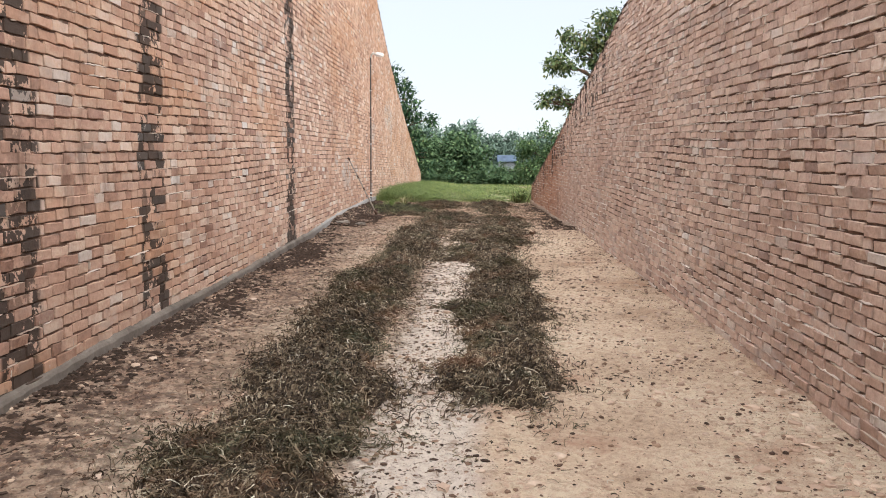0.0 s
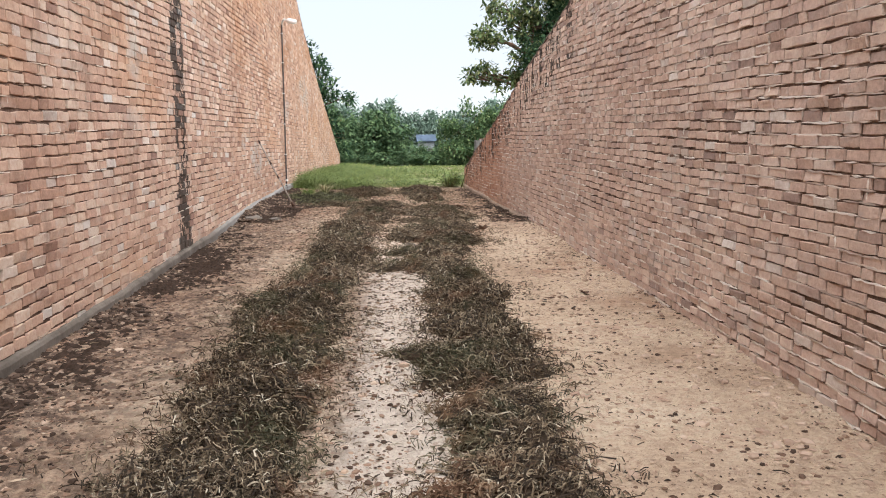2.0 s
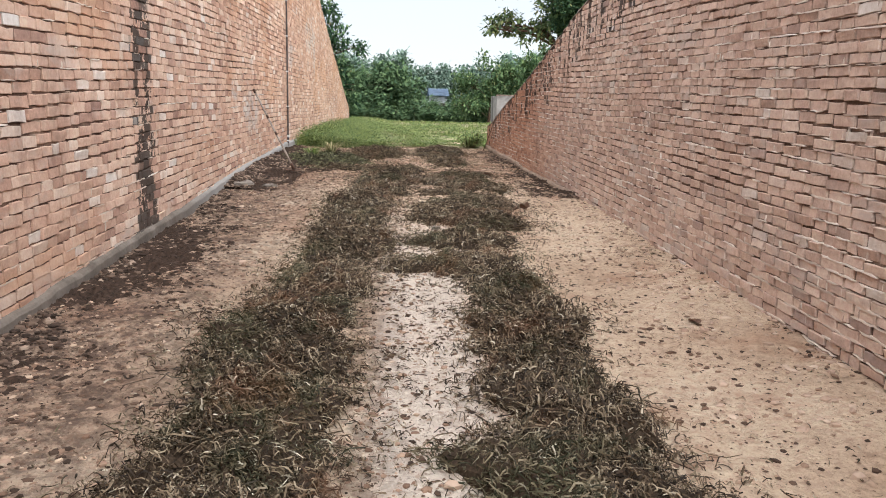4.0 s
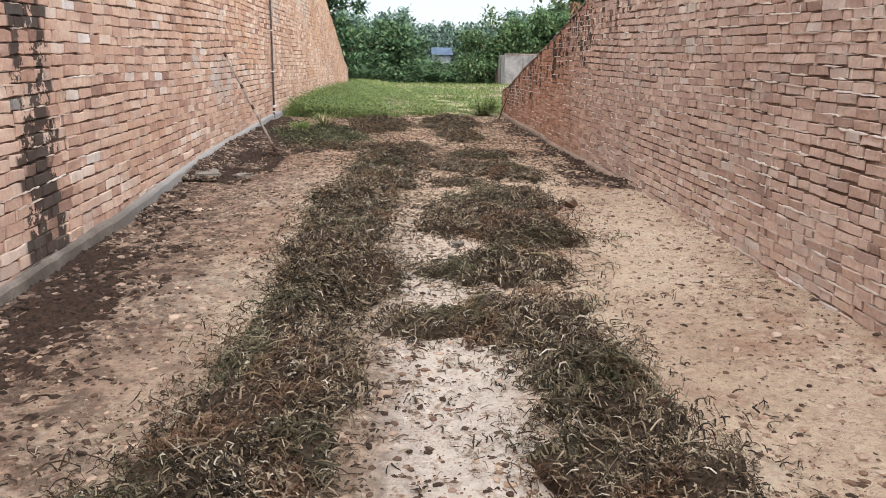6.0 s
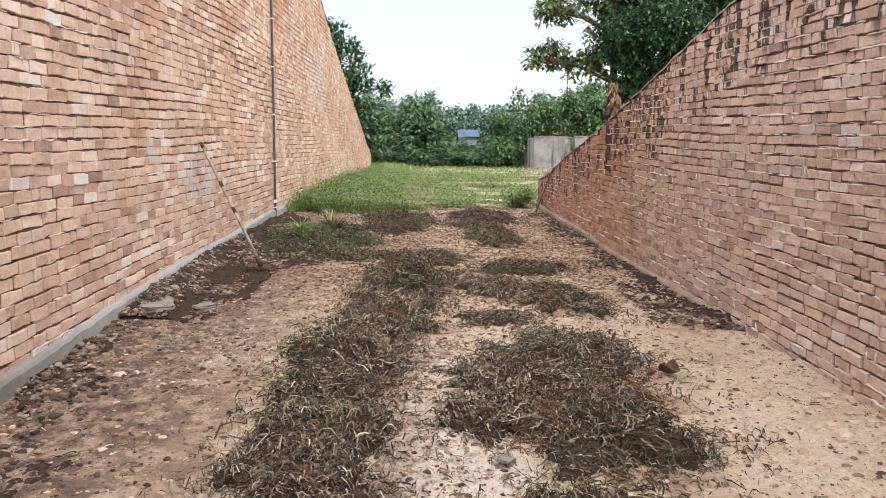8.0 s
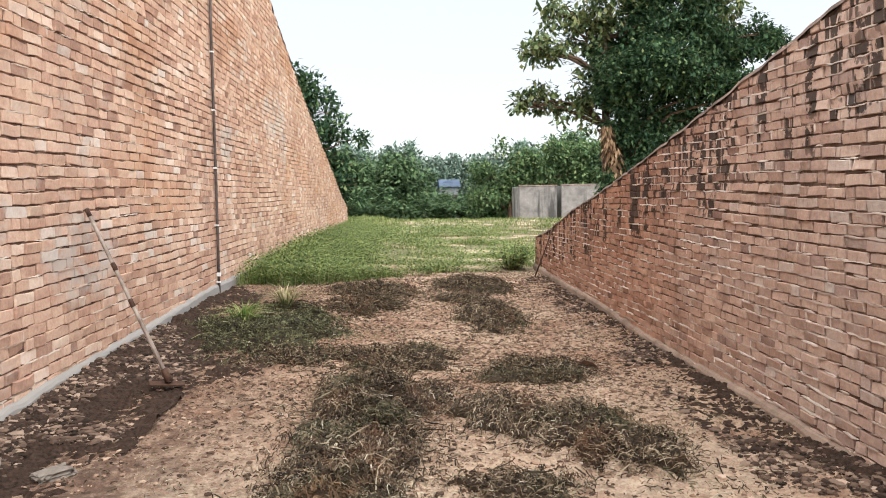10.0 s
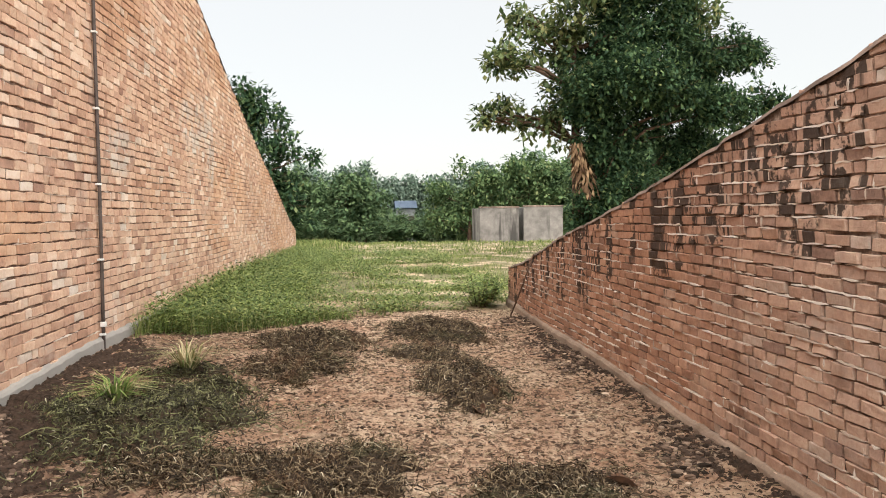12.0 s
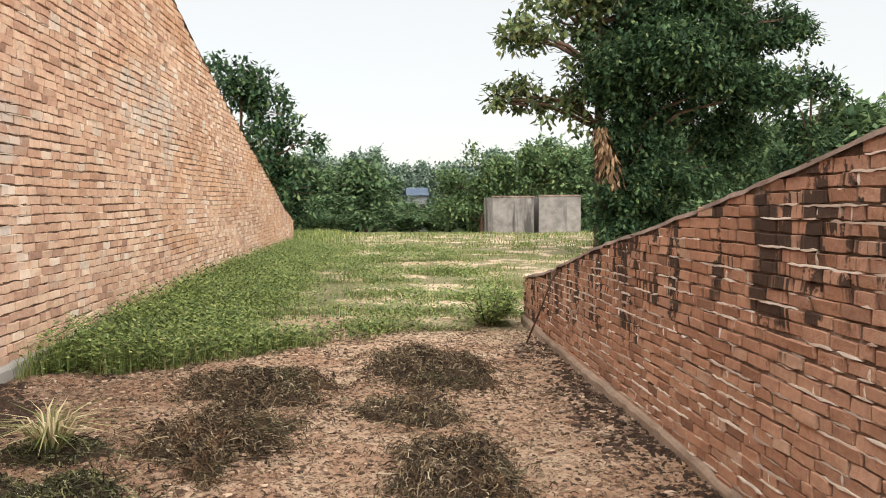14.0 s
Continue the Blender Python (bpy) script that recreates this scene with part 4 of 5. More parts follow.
SANDY = ((1.08, 32.2, 1.3, 0.7), (1.1, 28.3, 0.6, 0.5), (1.2, 26.2, 0.55, 0.35), (0.2, 26.0, 0.7, 0.3), (-1.3, 30.1, 0.6, 0.45), (-1.6, 27.2, 0.35, 0.25), (1.1, 24.8, 0.8, 0.3), (0.5, 35.5, 1.2, 0.5))


def grassiness(x, y):
    if y < field_edge(x) + 0.25 * noise.noise(Vector((x * 3, y * 3, 0))):
        return 0.0
    k = 0.42 + 1.05 * noise.fractal(Vector((x * 0.8, y * 0.8, 6)), 1, 2, 3)
    for sx, sy, rx, ry in SANDY:
        q = ((x - sx) / (rx * 1.1)) ** 2 + ((y - sy) / (ry * 1.25)) ** 2
        k -= 1.1 * max(0.0, 1.25 - q)
    k += 0.75 * smooth_step(x, -1.2, -2.3) + 0.12 - 0.06 * smooth_step(x, -0.6, 0.6)
    return min(max(k, 0.0), 1.3)


def blade(v, f, p, h, w, a, lean):
    first = len(v)
    dx, dy = math.cos(a), math.sin(a)
    for t, s in ((0, 1.0), (0.55, 0.8)):
        o = lean * h * t * t
        for e in (-1, 1):
            v.append((p[0] - dy * w * s * e + dx * o, p[1] + dx * w * s * e + dy * o, p[2] + h * t))
    v.append((p[0] + dx * lean * h, p[1] + dy * lean * h, p[2] + h * max(0.2, 1 - 0.35 * lean)))
    f += [(first, first + 1, first + 3, first + 2), (first + 2, first + 3, first + 4)]


def leaflet(v, f, p, a, tilt, ln, w):
    """A pointed leaf folded along its midrib."""
    first = len(v)
    d = Vector((math.cos(a) * math.cos(tilt), math.sin(a) * math.cos(tilt), math.sin(tilt)))
    s = Vector((-math.sin(a), math.cos(a), 0))
    p = Vector(p)
    up = d.cross(s) * -0.22
    v += [tuple(p), tuple(p + d * ln * 0.5 + s * w + up * w), tuple(p + d * ln), tuple(p + d * ln * 0.5 - s * w + up * w)]
    f += [(first, first + 1, first + 2), (first, first + 2, first + 3)]


def grow_field():
    rng = random.Random(31)
    gv, gf = [], []
    wv, wf = [], []
    for y0, y1, n, size in ((21.2, 27, 42000, 0.8), (27, 36, 42000, 1.2), (36, 54, 30000, 2.2)):
        for _ in range(n):
            y = rng.uniform(y0, y1)
            x = rng.uniform(LEFT_X + 0.04, RIGHT_X - 0.05) if y < 24.8 else rng.uniform(LEFT_X + 0.04 if y < 40 else -9, 3 + (y - 27) * 0.5)
            k = grassiness(x, y)
            if rng.random() > k:
                continue
            tall = (0.055 + 0.1 * k) * (1 - 0.35 * smooth_step(x, -0.8, 0.2)) + 0.1 * smooth_step(x, -1.2, -2.5) + 0.16 * max(0, noise.noise(Vector((x * 0.9, y * 0.9, 40)))) + 0.05 * smooth_step(y, 30, 45)
            blade(gv, gf, (x, y, soil_at(x, y) - 0.01), tall * rng.uniform(0.45, 1.15), 0.0045 * size * rng.uniform(0.7, 1.4), rng.uniform(0, 6.3), rng.uniform(0.1, 0.8))
    # broad-leaved weeds, thickest under the tall wall and at the field's edge
    n = 0
    while n < 8200:
        y = rng.uniform(21.2, 38)
        x = rng.uniform(LEFT_X + 0.06, 1.8)
        k = grassiness(x, y)
        near_wall = smooth_step(x, -0.9, -2.4)
        if rng.random() > k * (0.32 + 0.9 * near_wall + 0.3 * (1 - smooth_step(y - field_edge(x), 0.2, 0.9))):
            continue
        n += 1
        h = rng.uniform(0.1, 0.22) + 0.2 * near_wall * rng.random()
        z = soil_at(x, y)
        for j in range(rng.randint(9, 16)):
            t = rng.random()
            r = 0.08 * rng.random() + 0.02
            a = rng.uniform(0, 6.3)
            leaflet(wv, wf, (x + r * math.cos(a), y + r * math.sin(a), z + h * t), a, rng.uniform(-0.3, 0.7), rng.uniform(0.03, 0.075), rng.uniform(0.009, 0.02))
    tagged(listed("field_grass", gv, gf, M_GRASS), "uneven green grass with sandy gaps over a field", "grass", kind="stuff")
    tagged(listed("field_weeds", wv, wf, M_WEED), "thick broad-leaved green weeds along a brick wall", "weeds", kind="stuff")


grow_field()


def leafy_bush(name, x, y, rx, ry, h, n, label, seed, mat, size=0.06):
    rng = random.Random(seed)
    ob = thing(name, (x, y, land(x, y) - 0.02), label, "bush")
    v, f, sv, sf = [], [], [], []
    for i in range(max(6, n // 60)):
        a, r = rng.uniform(0, 6.3), math.sqrt(rng.random()) * 0.85
        top = (rx * r * math.cos(a), ry * r * math.sin(a), h * rng.uniform(0.55, 1.0) * (1 - 0.4 * r))
        foot = (top[0] * 0.3, top[1] * 0.3, 0)
        tube(sv, sf, [foot, (top[0] * 0.7, top[1] * 0.7, top[2] * 0.55), top], [0.008, 0.006, 0.003], 4)
        for _ in range(60):
            t = rng.random() ** 0.6
            c = Vector(foot).lerp(Vector(top), t)
            b, q = rng.uniform(0, 6.3), 0.14 * rng.random() * min(1.0, h * 2)
            leaflet(v, f, (c.x + q * math.cos(b), c.y + q * math.sin(b), c.z + rng.uniform(-0.04, 0.06)), b, rng.uniform(-0.5, 0.6), size * rng.uniform(0.7, 1.3), size * 0.3 * rng.uniform(0.7, 1.2))
    stalks = listed("stalks", sv, sf, M_STEM, ob)
    listed("leaves", v, f, mat, stalks)
    return ob


leafy_bush("weed_bush", 1.28, 24.7, 0.42, 0.6, 0.62, 1700, "bright green leafy weeds at the low end of a brick wall", 8, M_WEED)
leafy_bush("weed_bush", 1.6, 26.0, 0.3, 0.6, 0.5, 900, "green weeds beside the tip of a brick wall", 9, M_WEED)


def reed_clump(x, y, n, h, label, seed, mat):
    rng = random.Random(seed)
    ob = thing("reed_clump", (x, y, land(x, y)), label, "grass clump", "cut reed clumps")
    v, f = [], []
    for _ in range(n):
        a = rng.uniform(0, 6.3)
        r = 0.05 * rng.random()
        blade(v, f, (r * math.cos(a), r * math.sin(a), 0.02), h * rng.uniform(0.5, 1.1), 0.007 * rng.uniform(0.7, 1.3), a + rng.gauss(0, 0.4), rng.uniform(0.5, 1.7))
    tagged(listed("foliage", v, f, mat, ob), kind="stuff")
    v, f = [], []
    for _ in range(14):
        a = rng.uniform(0, 6.3)
        tube(v, f, [(0.03 * math.cos(a), 0.03 * math.sin(a), 0), (0.07 * math.cos(a), 0.07 * math.sin(a), h * rng.uniform(0.35, 0.6))], [0.007, 0.005], 5)
    listed("cut_stalks", v, f, M_PALE, ob, "straw-coloured cut stalks")


reed_clump(-1.82, 19.85, 110, 0.36, "hacked clump of straw-coloured reeds in weeds", 41, M_STRAW)
reed_clump(-2.05, 18.75, 130, 0.3, "fresh green reed clump beside a brick wall", 42, M_REED)


# ---- trees ----
def leaf_cloud(v, f, blobs, clumps, per, leaf, rng, droop=0.35):
    masses = []
    for bx, by, bz, r in blobs:
        for _ in range(9):
            d = Vector((rng.gauss(0, 1), rng.gauss(0, 1), rng.gauss(0.15, 0.9))).normalized() * r * rng.uniform(0.5, 0.95)
            masses.append((bx + d.x, by + d.y, bz + d.z * 0.85, r * rng.uniform(0.32, 0.55)))
    blobs = masses
    weights = [r * r for _, _, _, r in blobs]
    for _ in range(clumps):
        bx, by, bz, r = rng.choices(blobs, weights)[0]
        d = Vector((rng.gauss(0, 1), rng.gauss(0, 1), rng.gauss(0, 1))).normalized()
        rr = r * (0.45 + 0.6 * rng.random() ** 0.6)
        c = Vector((bx, by, bz)) + Vector((d.x * rr, d.y * rr, d.z * rr * 0.8))
        spread = 0.32 * rng.uniform(0.6, 1.4) * min(1.0, r / 1.4) + leaf * 0.8
        for _ in range(per):
            a = rng.uniform(0, 6.3)
            q = spread * rng.random()
            p = (c.x + q * math.cos(a), c.y + q * math.sin(a), c.z + rng.uniform(-0.9, 0.9) * spread - 0.2 * q)
            leaflet(v, f, p, a + rng.gauss(0, 0.5), rng.gauss(-droop, 0.65), leaf * rng.uniform(0.65, 1.3), leaf * 0.27 * rng.uniform(0.8, 1.25))


def tree(name, place, blobs, girth, clumps, per, leaf, mat, label, seed, group=""):
    """Blobs (x, y, z, r) are the masses of the crown, from the foot of the trunk."""
    rng = random.Random(seed)
    ob = thing(name, place, label, "tree", group)
    top = max(b[2] for b in blobs)
    v, f = [], []
    bend = rng.uniform(-0.3, 0.3)
    spine = [(bend * math.sin(t * 2.5) * t, 0.2 * math.sin(t * 3) * t, t * top * 0.92 - 0.3 * (t == 0)) for t in (0, 0.08, 0.25, 0.45, 0.7, 1.0)]
    tube(v, f, spine, [girth * s for s in (1.35, 1.0, 0.85, 0.65, 0.4, 0.12)], 10)
    listed("trunk", v, f, M_BARK, ob, smooth=True)
    for bx, by, bz, r in blobs[:11]:
        v, f = [], []
        t = min(max(bz / (top * 0.92) - 0.3, 0.12), 0.85)
        a = Vector((bend * math.sin(t * 2.5) * t, 0.2 * math.sin(t * 3) * t, t * top * 0.92))
        b = Vector((bx, by, bz))
        m = a.lerp(b, 0.5) + Vector((0, 0, 0.12 * (b - a).length))
        tube(v, f, [tuple(a), tuple(m), tuple(b)], [girth * 0.32, girth * 0.22, girth * 0.08], 6)
        for _ in range(5):
            d = Vector((rng.gauss(0, 1), rng.gauss(0, 1), rng.gauss(0.2, 0.7))).normalized() * r * 0.85
            s = m.lerp(b, rng.uniform(0.4, 1))
            tube(v, f, [tuple(s), tuple(s.lerp(b + d, 0.5) + Vector((0, 0, 0.1 * r))), tuple(b + d)], [girth * 0.14, girth * 0.09, girth * 0.03], 4)
        listed("limb", v, f, M_BARK, ob, smooth=True)
    v, f = [], []
    leaf_cloud(v, f, blobs, clumps, per, leaf, rng)
    listed("crown", v, f, mat, ob)
    return ob


BIG_TREE_MASS = [
    (1.2, -0.4, 4.6, 1.6), (0.6, 0.1, 5.8, 1.2), (2.4, -0.2, 5.5, 1.5), (3.9, 0.1, 5.7, 1.15), (4.6, 0.2, 5.8, 0.7), (2.8, -0.6, 4.2, 1.25), (3.7, -0.7, 4.0, 0.76), (1.8, 0.5, 3.2, 1.3), (0.7, -0.3, 2.1, 0.9), (1.8, -0.4, 2.0, 0.96),
    (3.3, 0.7, 2.9, 1.0), (3.4, 0, 2.0, 0.7), (1.1, 0.5, 1.1, 0.83), (0.1, 0, 0.9, 0.5), (1.2, 0.2, 7.3, 0.9), (2.3, -0.4, 7.1, 0.85), (0.3, -0.5, 3.2, 0.55), (0.4, -0.6, 1.7, 0.6), (0.2, -0.5, 0.6, 0.5), (0.4, -0.4, 4.2, 0.8)]
BIG_TREE_BOUGHS = [
    (-1.5, 0.2, 4.0, 0.62), (-2.2, 0.5, 4.1, 0.46), (-0.8, 0, 3.8, 0.62), (-2.7, 0.3, 4.0, 0.3), (-0.9, 0.2, 6.0, 0.9),
    (-2.0, -0.6, 5.4, 0.6), (-2.3, 0.4, 5.5, 0.4), (-0.4, 0.1, 5.0, 0.75), (0.1, -0.3, 7.1, 0.85), (3.3, -0.5, 6.7, 0.7), (-1.4, 0.4, 6.7, 0.6)]


def big_tree():
    ob = tree("broadleaf_tree", (5.6, 35, land(5.6, 35)), BIG_TREE_MASS, 0.2, 2900, 26, 0.16, M_LEAF, "big dark broad-leaved tree with a ragged crown behind a brick wall", 51)
    rng = random.Random(57)
    for bx, by, bz, r in BIG_TREE_BOUGHS:
        v, f = [], []
        root = Vector((0, 0, max(2.4, bz - 0.9)))
        tip = Vector((bx, by, bz))
        tube(v, f, [tuple(root), tuple(root.lerp(tip, 0.5) + Vector((0, 0, 0.2))), tuple(tip)], [0.07, 0.05, 0.02], 6)
        for _ in range(4):
            d = Vector((rng.gauss(0, 1), rng.gauss(0, 1), rng.gauss(0.2, 0.7))).normalized() * r * 0.85
            tube(v, f, [tuple(root.lerp(tip, 0.7)), tuple(tip + d * 0.5), tuple(tip + d)], [0.025, 0.018, 0.006], 4)
        listed("limb", v, f, M_BARK, ob, smooth=True)
    v, f = [], []
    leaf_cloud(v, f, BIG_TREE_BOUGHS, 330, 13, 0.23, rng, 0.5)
    listed("upper_crown", v, f, M_LEAF_SUN, ob, "sparser olive-green leaves of the upper boughs, coloured as sunlit")
    v, f = [], []
    for _ in range(300):
        t = rng.random()
        a = rng.uniform(0, 6.3)
        r = rng.uniform(0.08, 0.2 + 0.16 * t)
        leaflet(v, f, (-0.3 + 0.3 * t + r * math.cos(a), -0.75 + r * math.sin(a), 3.15 - 1.35 * t), a, rng.uniform(-1.5, -0.9), rng.uniform(0.16, 0.3), rng.uniform(0.03, 0.05))
    listed("withered_leaves", v, f, M_WITHERED, ob, "withered brown leaves hanging down the trunk")


big_tree()
tree("broadleaf_tree", (11.6, 36, land(11.6, 36)), [(0, 0, 4.7, 0.6), (-0.4, 0.1, 4.1, 0.5), (0.5, 0, 4.2, 0.5), (0, 0, 3.2, 0.7), (0.2, 0.2, 2.2, 0.8), (-0.5, 0, 2.4, 0.6)],
     0.09, 210, 16, 0.2, M_LEAF, "slender dark green tree behind a brick wall", 53)
tree("broadleaf_tree", (5.3, 57, land(5.3, 57)), [(0, 0, 3.4, 1.2), (-1.3, 0.3, 2.5, 1.1), (1.5, -0.2, 3.0, 1.1), (0.3, 0.2, 2.0, 1.4), (-1.6, 0, 1.3, 1.0), (0.2, 0, 1.0, 1.1), (2.6, 0.4, 2.2, 1.0)],
     0.12, 520, 15, 0.24, M_LEAF_EDGE, "spreading leafy tree behind a concrete tank", 54)
tree("broadleaf_tree", (9.0, 57.5, land(9, 57)), [(-1.0, 0, 3.9, 1.0), (0.9, 0.2, 3.8, 1.1), (0, 0.3, 3.0, 1.4), (1.9, 0, 2.8, 1.1), (-1.6, 0, 2.5, 0.9), (0.4, 0, 1.6, 1.4)],
     0.12, 520, 15, 0.26, M_LEAF_EDGE, "yellowish green tree crown above a concrete tank", 55)
tree("broadleaf_tree", (-7.2, 56, land(-7.2, 56)), [
    (0.2, 0, 7.3, 1.5), (1.5, 0, 6.3, 1.2), (2.6, 0, 5.4, 0.9), (-1.4, 0, 7.2, 1.7), (0.8, 0, 4.6, 1.6), (2.3, 0.3, 3.4, 1.1), (3.4, 0, 4.6, 0.7), (-1.2, 0.4, 4.6, 1.9), (0.4, 0, 8.1, 0.8), (1.4, 0, 2.4, 1.6), (2.9, 0, 2.2, 1.1)],
    0.2, 470, 15, 0.36, M_LEAF, "dark green broad-leaved tree rising behind a tall brick wall", 52)


def wood_tree(place, high, wide, mat, label, seed, leaf=0.48, clumps=290):
    rng = random.Random(seed)
    blobs = []
    for i in range(9):
        t = i / 8
        a = i * 2.4
        r = wide * (0.5 + 0.3 * math.sin(math.pi * t)) * rng.uniform(0.8, 1.15)
        o = wide * 0.55 * (1 - 0.6 * t)
        blobs.append((o * math.cos(a), o * math.sin(a), high * (0.2 + 0.66 * t), r * 0.72))
    return tree("woodland_tree", place, blobs, 0.16, clumps, 15, leaf, mat, label, seed, group="trees of the far wood")


def woods():
    """The wood beyond the field: a few grown trees, repeated at different turns and sizes."""
    green, pale = "green leafy tree in the wood beyond a field", "green tree with pale haze put into its colour at the far side of a valley"
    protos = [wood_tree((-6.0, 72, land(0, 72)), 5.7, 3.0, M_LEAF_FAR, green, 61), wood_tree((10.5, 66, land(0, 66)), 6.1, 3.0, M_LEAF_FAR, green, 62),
              wood_tree((-1.6, 96, land(0, 96)), 9.2, 3.4, M_LEAF_HAZE, pale, 63, 0.62, 240)]
    spots = ((0, -1.8, 74, 0.98), (1, -10.5, 70, 1.15), (0, -15, 76, 1.3), (1, -0.6, 78, 0.85), (0, 8.0, 70, 0.86), (1, 13.5, 62, 0.95), (0, 13.8, 72, 1.1), (1, 19, 66, 1.2),
             (0, 24, 64, 1.25), (1, 29, 70, 1.3), (0, 35, 68, 1.4), (1, 17, 55, 1.0), (0, 22.5, 52, 1.15), (1, 28, 56, 1.2), (0, 10.6, 58, 0.75), (1, -21, 80, 1.4), (0, -28, 84, 1.5),
             (2, -6.5, 98, 1.02), (2, 9.0, 99, 0.88), (2, 11.5, 97, 1.0), (2, 18, 100, 1.15), (2, -13, 98, 1.1), (2, 26, 104, 1.3), (2, -22, 104, 1.3), (2, 38, 100, 1.3), (1, 42, 74, 1.3),
             (0, 7.4, 84, 0.75), (2, 4.5, 120, 1.0), (2, 2.2, 113, 0.92), (2, 6.6, 114, 0.9), (2, -4.2, 112, 1.0), (2, -9.5, 110, 1.05), (2, 13, 104, 0.95), (0, 2.8, 88, 0.5), (0, -3.4, 86, 0.95), (1, 12, 80, 1.0), (2, 14.5, 112, 1.1), (1, -8.2, 78, 1.0), (2, -0.5, 118, 1.05), (2, 9.5, 121, 1.0), (2, 1.5, 116, 0.75), (1, -4.4, 82, 0.9))
    rng = random.Random(6)
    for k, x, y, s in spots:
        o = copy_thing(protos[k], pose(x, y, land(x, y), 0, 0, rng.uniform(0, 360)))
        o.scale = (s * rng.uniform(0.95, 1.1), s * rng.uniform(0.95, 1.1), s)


woods()
leafy_bush("roadside_bush", 8.6, 53.5, 1.2, 0.8, 1.6, 900, "dark bush growing against a concrete tank", 71, M_LEAF, 0.22)
for bx, by, s in ((5.6, 62, 71), (-3.5, 66, 72), (-8.5, 66, 73), (0.8, 68, 74), (12.5, 52, 75), (4.0, 70, 76), (16, 50, 77), (3.2, 98, 78), (6.2, 99, 79)):
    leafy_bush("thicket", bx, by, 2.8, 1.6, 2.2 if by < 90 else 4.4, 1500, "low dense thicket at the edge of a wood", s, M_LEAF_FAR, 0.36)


# ---- far things ----
def concrete_tank(x, y, w, d, h, turn, seed, label):
    """An open cast tank with a rim and one side fallen darker."""
    z = land(x, y) - 0.05
    ob = thing("concrete_tank", (x, y, z), label, "tank", "concrete tanks", turn=turn)
    t = 0.12
    for nm, b in (("front_panel", (-w / 2, -d / 2, 0, w / 2, -d / 2 + t, h)), ("back_panel", (-w / 2, d / 2 - t, 0, w / 2, d / 2, h)),
                  ("side_panel", (-w / 2, -d / 2 + t + 0.003, 0, -w / 2 + t, d / 2 - t - 0.003, h - 0.02)), ("side_panel", (w / 2 - t, -d / 2 + t + 0.003, 0, w / 2, d / 2 - t - 0.003, h - 0.02))):
        part(nm, box_bm(*b, 0.015), M_TANK, ob)
    part("rim", box_bm(-w / 2 - 0.03, -d / 2 - 0.03, h + 0.002, w / 2 + 0.03, -d / 2 + t + 0.02, h + 0.07, 0.01), M_COPING, ob, "blackened rim")


concrete_tank(6.0, 52.3, 1.95, 1.9, 1.74, 4, 1, "grey streaked concrete tank standing at the field's edge")
concrete_tank(8.32, 52.4, 1.95, 1.9, 1.78, -3, 2, "pale grey concrete tank with a bush against it")


def far_house():
    x, y = 4.0, 105
    z = -0.45
    ob = thing("house", (x, y, z), "far house with a blue sheet roof among hazy trees", "house")
    shell = part("wall", box_bm(-1.0, -2.5, -0.6, 1.0, 2.5, 3.4, 0.03), M_RENDER, ob)
    bm = bmesh.new()
    pts = [(-1.25, -3.0, 3.4), (1.25, -3.0, 3.4), (1.25, 0, 4.3), (-1.25, 0, 4.3), (1.25, 3.0, 3.4), (-1.25, 3.0, 3.4)]
    vs = [bm.verts.new(p) for p in pts]
    for q in ((0, 1, 2, 3), (3, 2, 4, 5)):
        bm.faces.new([vs[i] for i in q])
    bmesh.ops.solidify(bm, geom=bm.faces[:], thickness=0.08)
    part("roof", bm, M_ROOF, ob, "blue metal roof sheet")
    for wx in (-0.55, 0.55):
        part("window", box_bm(wx - 0.35, -2.56, 1.4, wx + 0.35, -2.5, 2.5, 0.01), M_PIPE, shell, "dark window")


far_house()


# ---- things along the walls ----
def hoe():
    foot, tip = Vector((-2.08, 16.5, soil_at(-2.08, 16.5) + 0.075)), Vector((-2.73, 16.84, 1.80))
    ob = thing("garden_hoe", tuple(foot), "worn wooden-handled hoe leaning against a brick wall", "hoe")
    d = tip - foot
    v, f = [], []
    tube(v, f, [tuple(d * t) for t in (0.0, 0.3, 0.6, 0.85, 1.0)], [0.015, 0.0145, 0.014, 0.014, 0.013], 10)
    listed("handle", v, f, M_HANDLE, ob, "pale worn handle", True)
    for t in (0.42, 0.63, 0.95):
        v, f = [], []
        tube(v, f, [tuple(d * t), tuple(d * (t + 0.045))], [0.0165, 0.0165], 10)
        listed("band", v, f, M_IRON, ob, "dark tape band", True)
    v, f = [], []
    tube(v, f, [tuple(d * 0.0), tuple(d * 0.07)], [0.027, 0.023], 10)
    socket = listed("socket", v, f, M_IRON, ob, "rusty iron socket", True)
    bm = box_bm(-0.13, -0.03, -0.02, 0.1, 0.05, -0.01, 0.004)
    bmesh.ops.rotate(bm, verts=bm.verts, cent=(0, 0, 0), matrix=Euler((0.15, 0.1, 0.35)).to_matrix())
    part("blade", bm, M_IRON, socket, "dark rusty blade")


hoe()


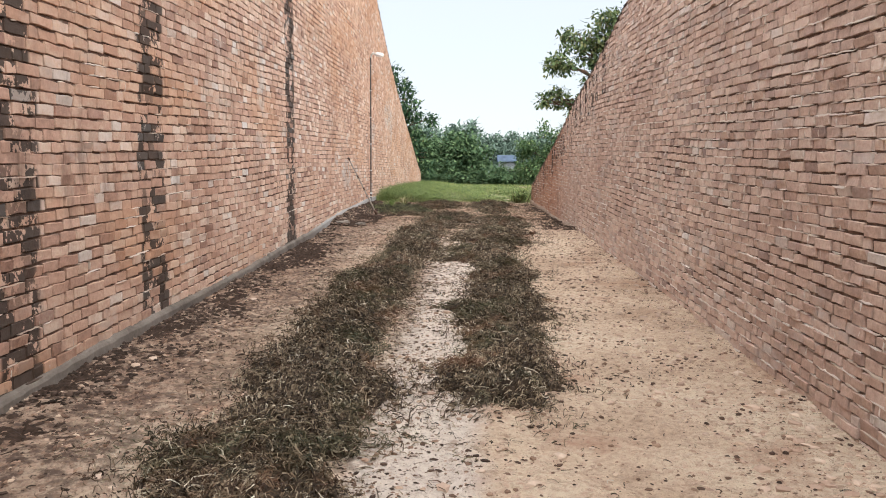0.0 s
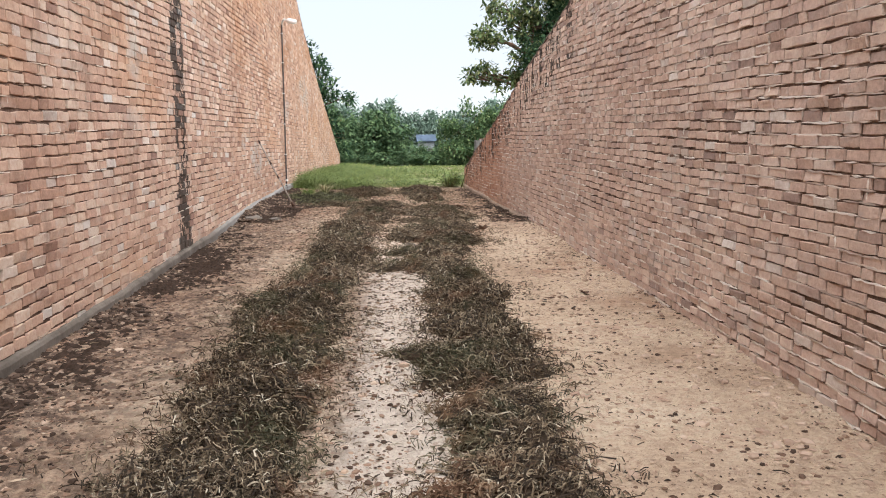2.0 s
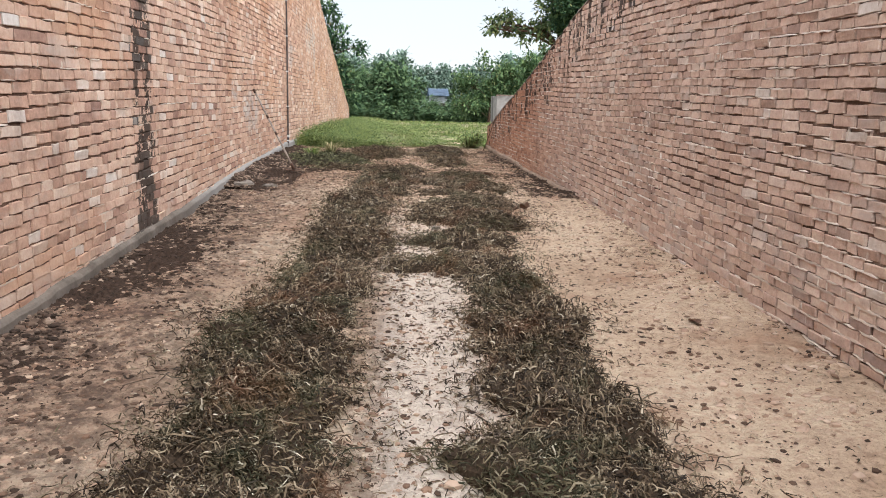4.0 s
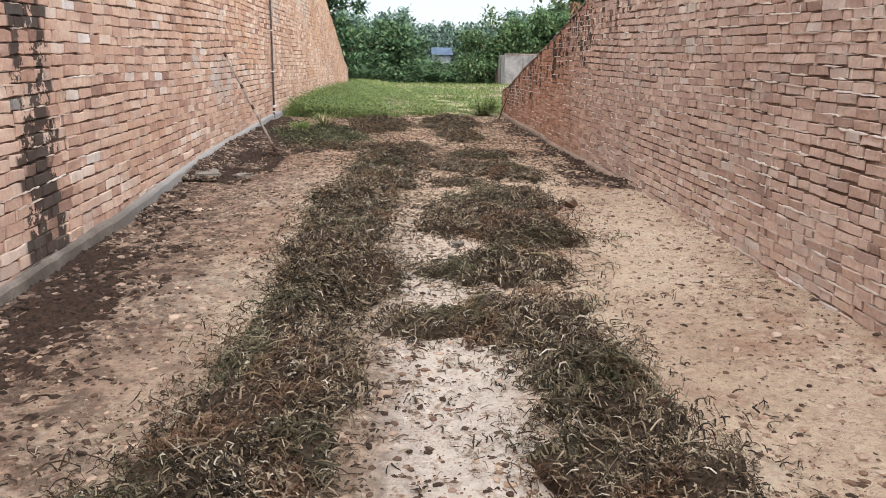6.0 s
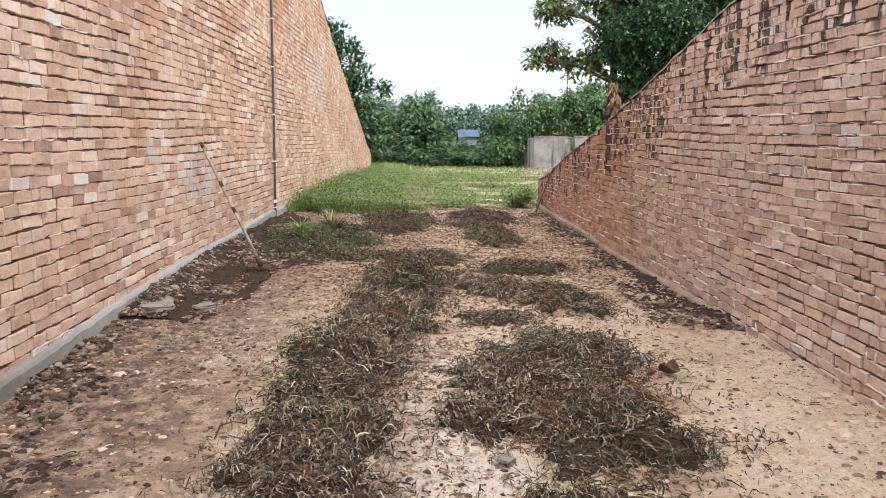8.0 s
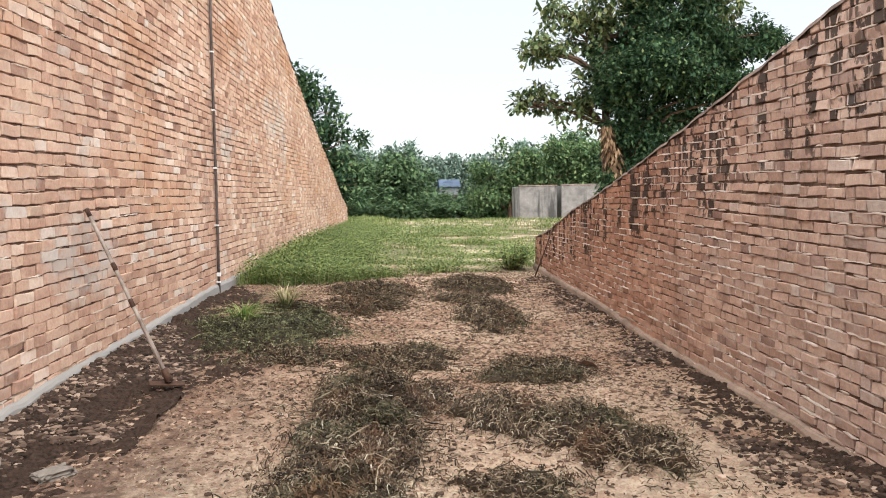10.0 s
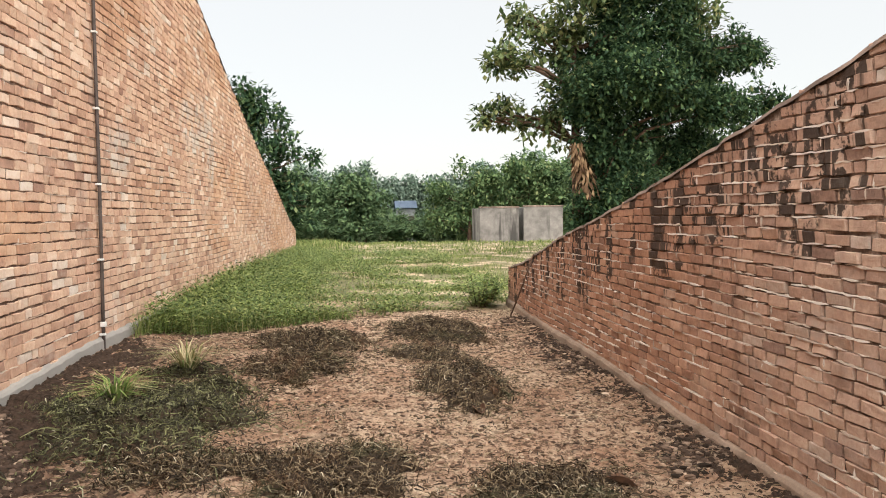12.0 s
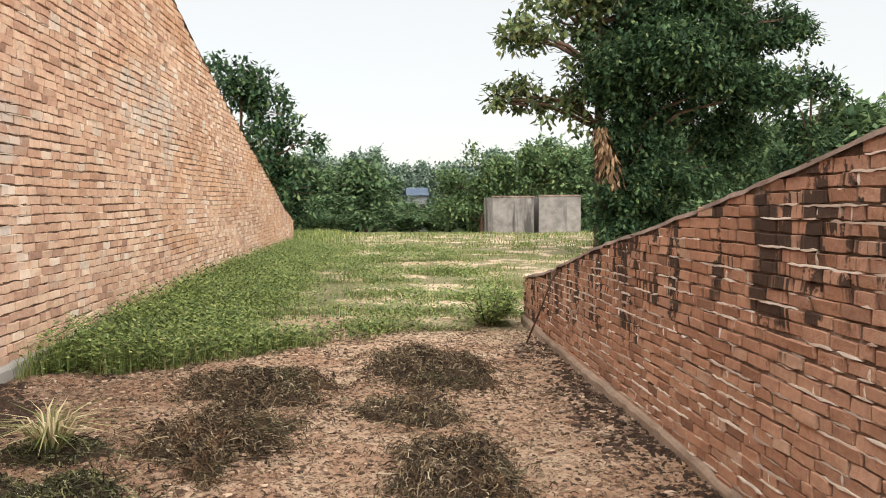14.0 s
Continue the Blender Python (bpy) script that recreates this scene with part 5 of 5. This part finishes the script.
def lamp_conduit():
    y, x = 20.75, LEFT_X - 0.017
    z0 = land(LEFT_X, y) - 0.05
    ob = thing("wall_lamp", (x, y, z0), "white lamp on a long dark conduit fixed up a brick wall", "lamp")
    high = 4.45 - z0
    v, f = [], []
    tube(v, f, [(0, 0.012 * math.sin(t * 5), high * t) for t in (0, 0.2, 0.4, 0.6, 0.8, 1.0)], [0.017] * 6, 8)
    listed("conduit", v, f, M_PIPE, ob, "dark brown conduit", True)
    for t in (0.06, 0.24, 0.42, 0.6, 0.78, 0.95):
        bm = box_bm(-0.028, -0.026, high * t - 0.009, 0.0195, 0.026, high * t + 0.009, 0.003)
        part("clip", bm, M_WHITE, ob, "white plastic clip")
    part("junction_box", box_bm(-0.02, -0.024, 0.3, 0.026, 0.024, 0.345, 0.006), M_WHITE, ob, "white junction box")
    v, f = [], []
    tube(v, f, [(0, 0, high - 0.02), (0.02, -0.02, high + 0.06), (0.07, -0.08, high + 0.1), (0.13, -0.1, high + 0.08)], [0.02, 0.026, 0.026, 0.022], 8)
    arm = listed("bracket", v, f, M_WHITE, ob, "white bracket", True)
    v, f = [], []
    tube(v, f, [(0.11, -0.1, high + 0.085), (0.18, -0.12, high + 0.07), (0.31, -0.14, high + 0.045), (0.35, -0.145, high + 0.035)], [0.03, 0.055, 0.058, 0.035], 12)
    listed("lamp_head", v, f, M_WHITE, arm, "white lamp head", True)


lamp_conduit()


def flat_stone(x, y, w, d, h, turn, label, mat, seed, name="flat_stone"):
    rng = random.Random(seed)
    bm = box_bm(-w / 2, -d / 2, -0.01, w / 2, d / 2, h, 0.012)
    bmesh.ops.subdivide_edges(bm, edges=bm.edges[:], cuts=2)
    for p in bm.verts:
        p.co += Vector((rng.gauss(0, 0.012), rng.gauss(0, 0.012), rng.gauss(0, 0.004)))
    me = bpy.data.meshes.new(name)
    bm.to_mesh(me)
    bm.free()
    me.materials.append(mat)
    ob = new(name, me)
    ob.matrix_world = pose(x, y, soil_at(x, y), rng.uniform(-4, 4), rng.uniform(-4, 4), turn)
    tagged(ob, label, "stone")


flat_stone(-2.55, 14.9, 0.24, 0.34, 0.04, 20, "grey broken cement slab beside a brick wall", M_STONE, 1)
flat_stone(-2.2, 15.0, 0.16, 0.1, 0.03, 50, "small grey chip of cement on dark soil", M_STONE, 2)
flat_stone(0.62, 13.0, 0.08, 0.05, 0.07, 10, "pale stone lying in a heap of weeds", M_STONE, 3)
flat_stone(-0.1, 12.2, 0.06, 0.045, 0.035, 70, "small pale lump of cement between heaps", M_STONE, 4)


def dead_leaf(x, y, size, turn, lift, label, mat, seed):
    """A curled dry leaf with a raised rim."""
    rng = random.Random(seed)
    v, f = [], []
    for i in range(6):
        t = i / 5
        w = size * 0.42 * math.sin(math.pi * min(t * 0.93 + 0.05, 1)) ** 0.7
        for k in (-1, -0.5, 0, 0.5, 1):
            v.append((w * k * (1 - 0.25 * abs(k)), size * (t - 0.5), size * (0.5 * lift * abs(k) ** 1.5 * math.sin(math.pi * t) + lift * 0.5 * (t - 0.5) ** 2) + rng.uniform(-0.004, 0.004)))
    for i in range(5):
        for k in range(4):
            a = i * 5 + k
            f.append((a, a + 1, a + 6, a + 5))
    ob = new("dead_leaf", mesh_of("dead_leaf", v, f, mat))
    sol = ob.modifiers.new("thickness", "SOLIDIFY")
    sol.thickness = 0.003
    ob.matrix_world = pose(x, y, soil_at(x, y) + 0.012, rng.uniform(-20, 20), rng.uniform(-15, 15), turn)
    tagged(ob, label, "leaf", "fallen dry leaves")


dead_leaf(0.98, 13.38, 0.15, 30, 1.0, "curled dark brown dead leaf on sand", M_DRY, 1)
dead_leaf(0.88, 13.42, 0.07, 100, 0.5, "small dark dead leaf on sand", M_DRY, 2)
dead_leaf(0.46, 11.8, 0.24, 70, 0.35, "long pale brown dead leaf on a heap of weeds", M_PALE, 3)
dead_leaf(0.43, 18.62, 0.13, 10, 0.9, "dark curled leaf on a heap of weeds", M_DRY, 4)
dead_leaf(0.95, 17.15, 0.16, 80, 0.5, "brown dry leaf beside a weed heap", M_DRY, 5)
dead_leaf(1.4, 9.1, 0.1, 200, 0.4, "brown dry leaf on pale sand", M_DRY, 6)


def small_stick(name, a, b, r, mat, label, category):
    a, b = Vector(a), Vector(b)
    v, f = [], []
    d = b - a
    tube(v, f, [(0, 0, 0), tuple(d * 0.5 + Vector((0.01, 0.012, 0))), tuple(d)], [r, r * 0.95, r * 0.8], 7)
    ob = listed(name, v, f, mat, smooth=True)
    ob.matrix_world = pose(*a)
    tagged(ob, label, category)


small_stick("bamboo_chip", (-1.22, 9.85, soil_at(-1.22, 9.85) + 0.02), (-1.2, 10.12, soil_at(-1.2, 10.12) + 0.03), 0.013, M_PALE, "pale split piece of bamboo lying on soil", "stick")
small_stick("leaning_rod", (1.5, 23.4, land(1.5, 23.4)), (1.74, 23.0, 1.41), 0.01, M_BARK, "thin rusty rod leaning against a brick wall", "rod")


def hook():
    x, y = RIGHT_X - 0.03, 20.45
    z = land(x, y) + 0.02
    v, f = [], []
    tube(v, f, [(0.02, 0, 0.09), (-0.02, -0.01, 0.11), (-0.045, -0.02, 0.1), (-0.06, -0.025, 0.07), (-0.065, -0.03, 0.02), (-0.066, -0.03, -0.05)], [0.012] * 6, 8)
    ob = listed("bent_pipe", v, f, M_STONE, smooth=True)
    ob.matrix_world = pose(x, y, z)
    tagged(ob, "short bent grey pipe at the foot of a brick wall", "pipe")


hook()
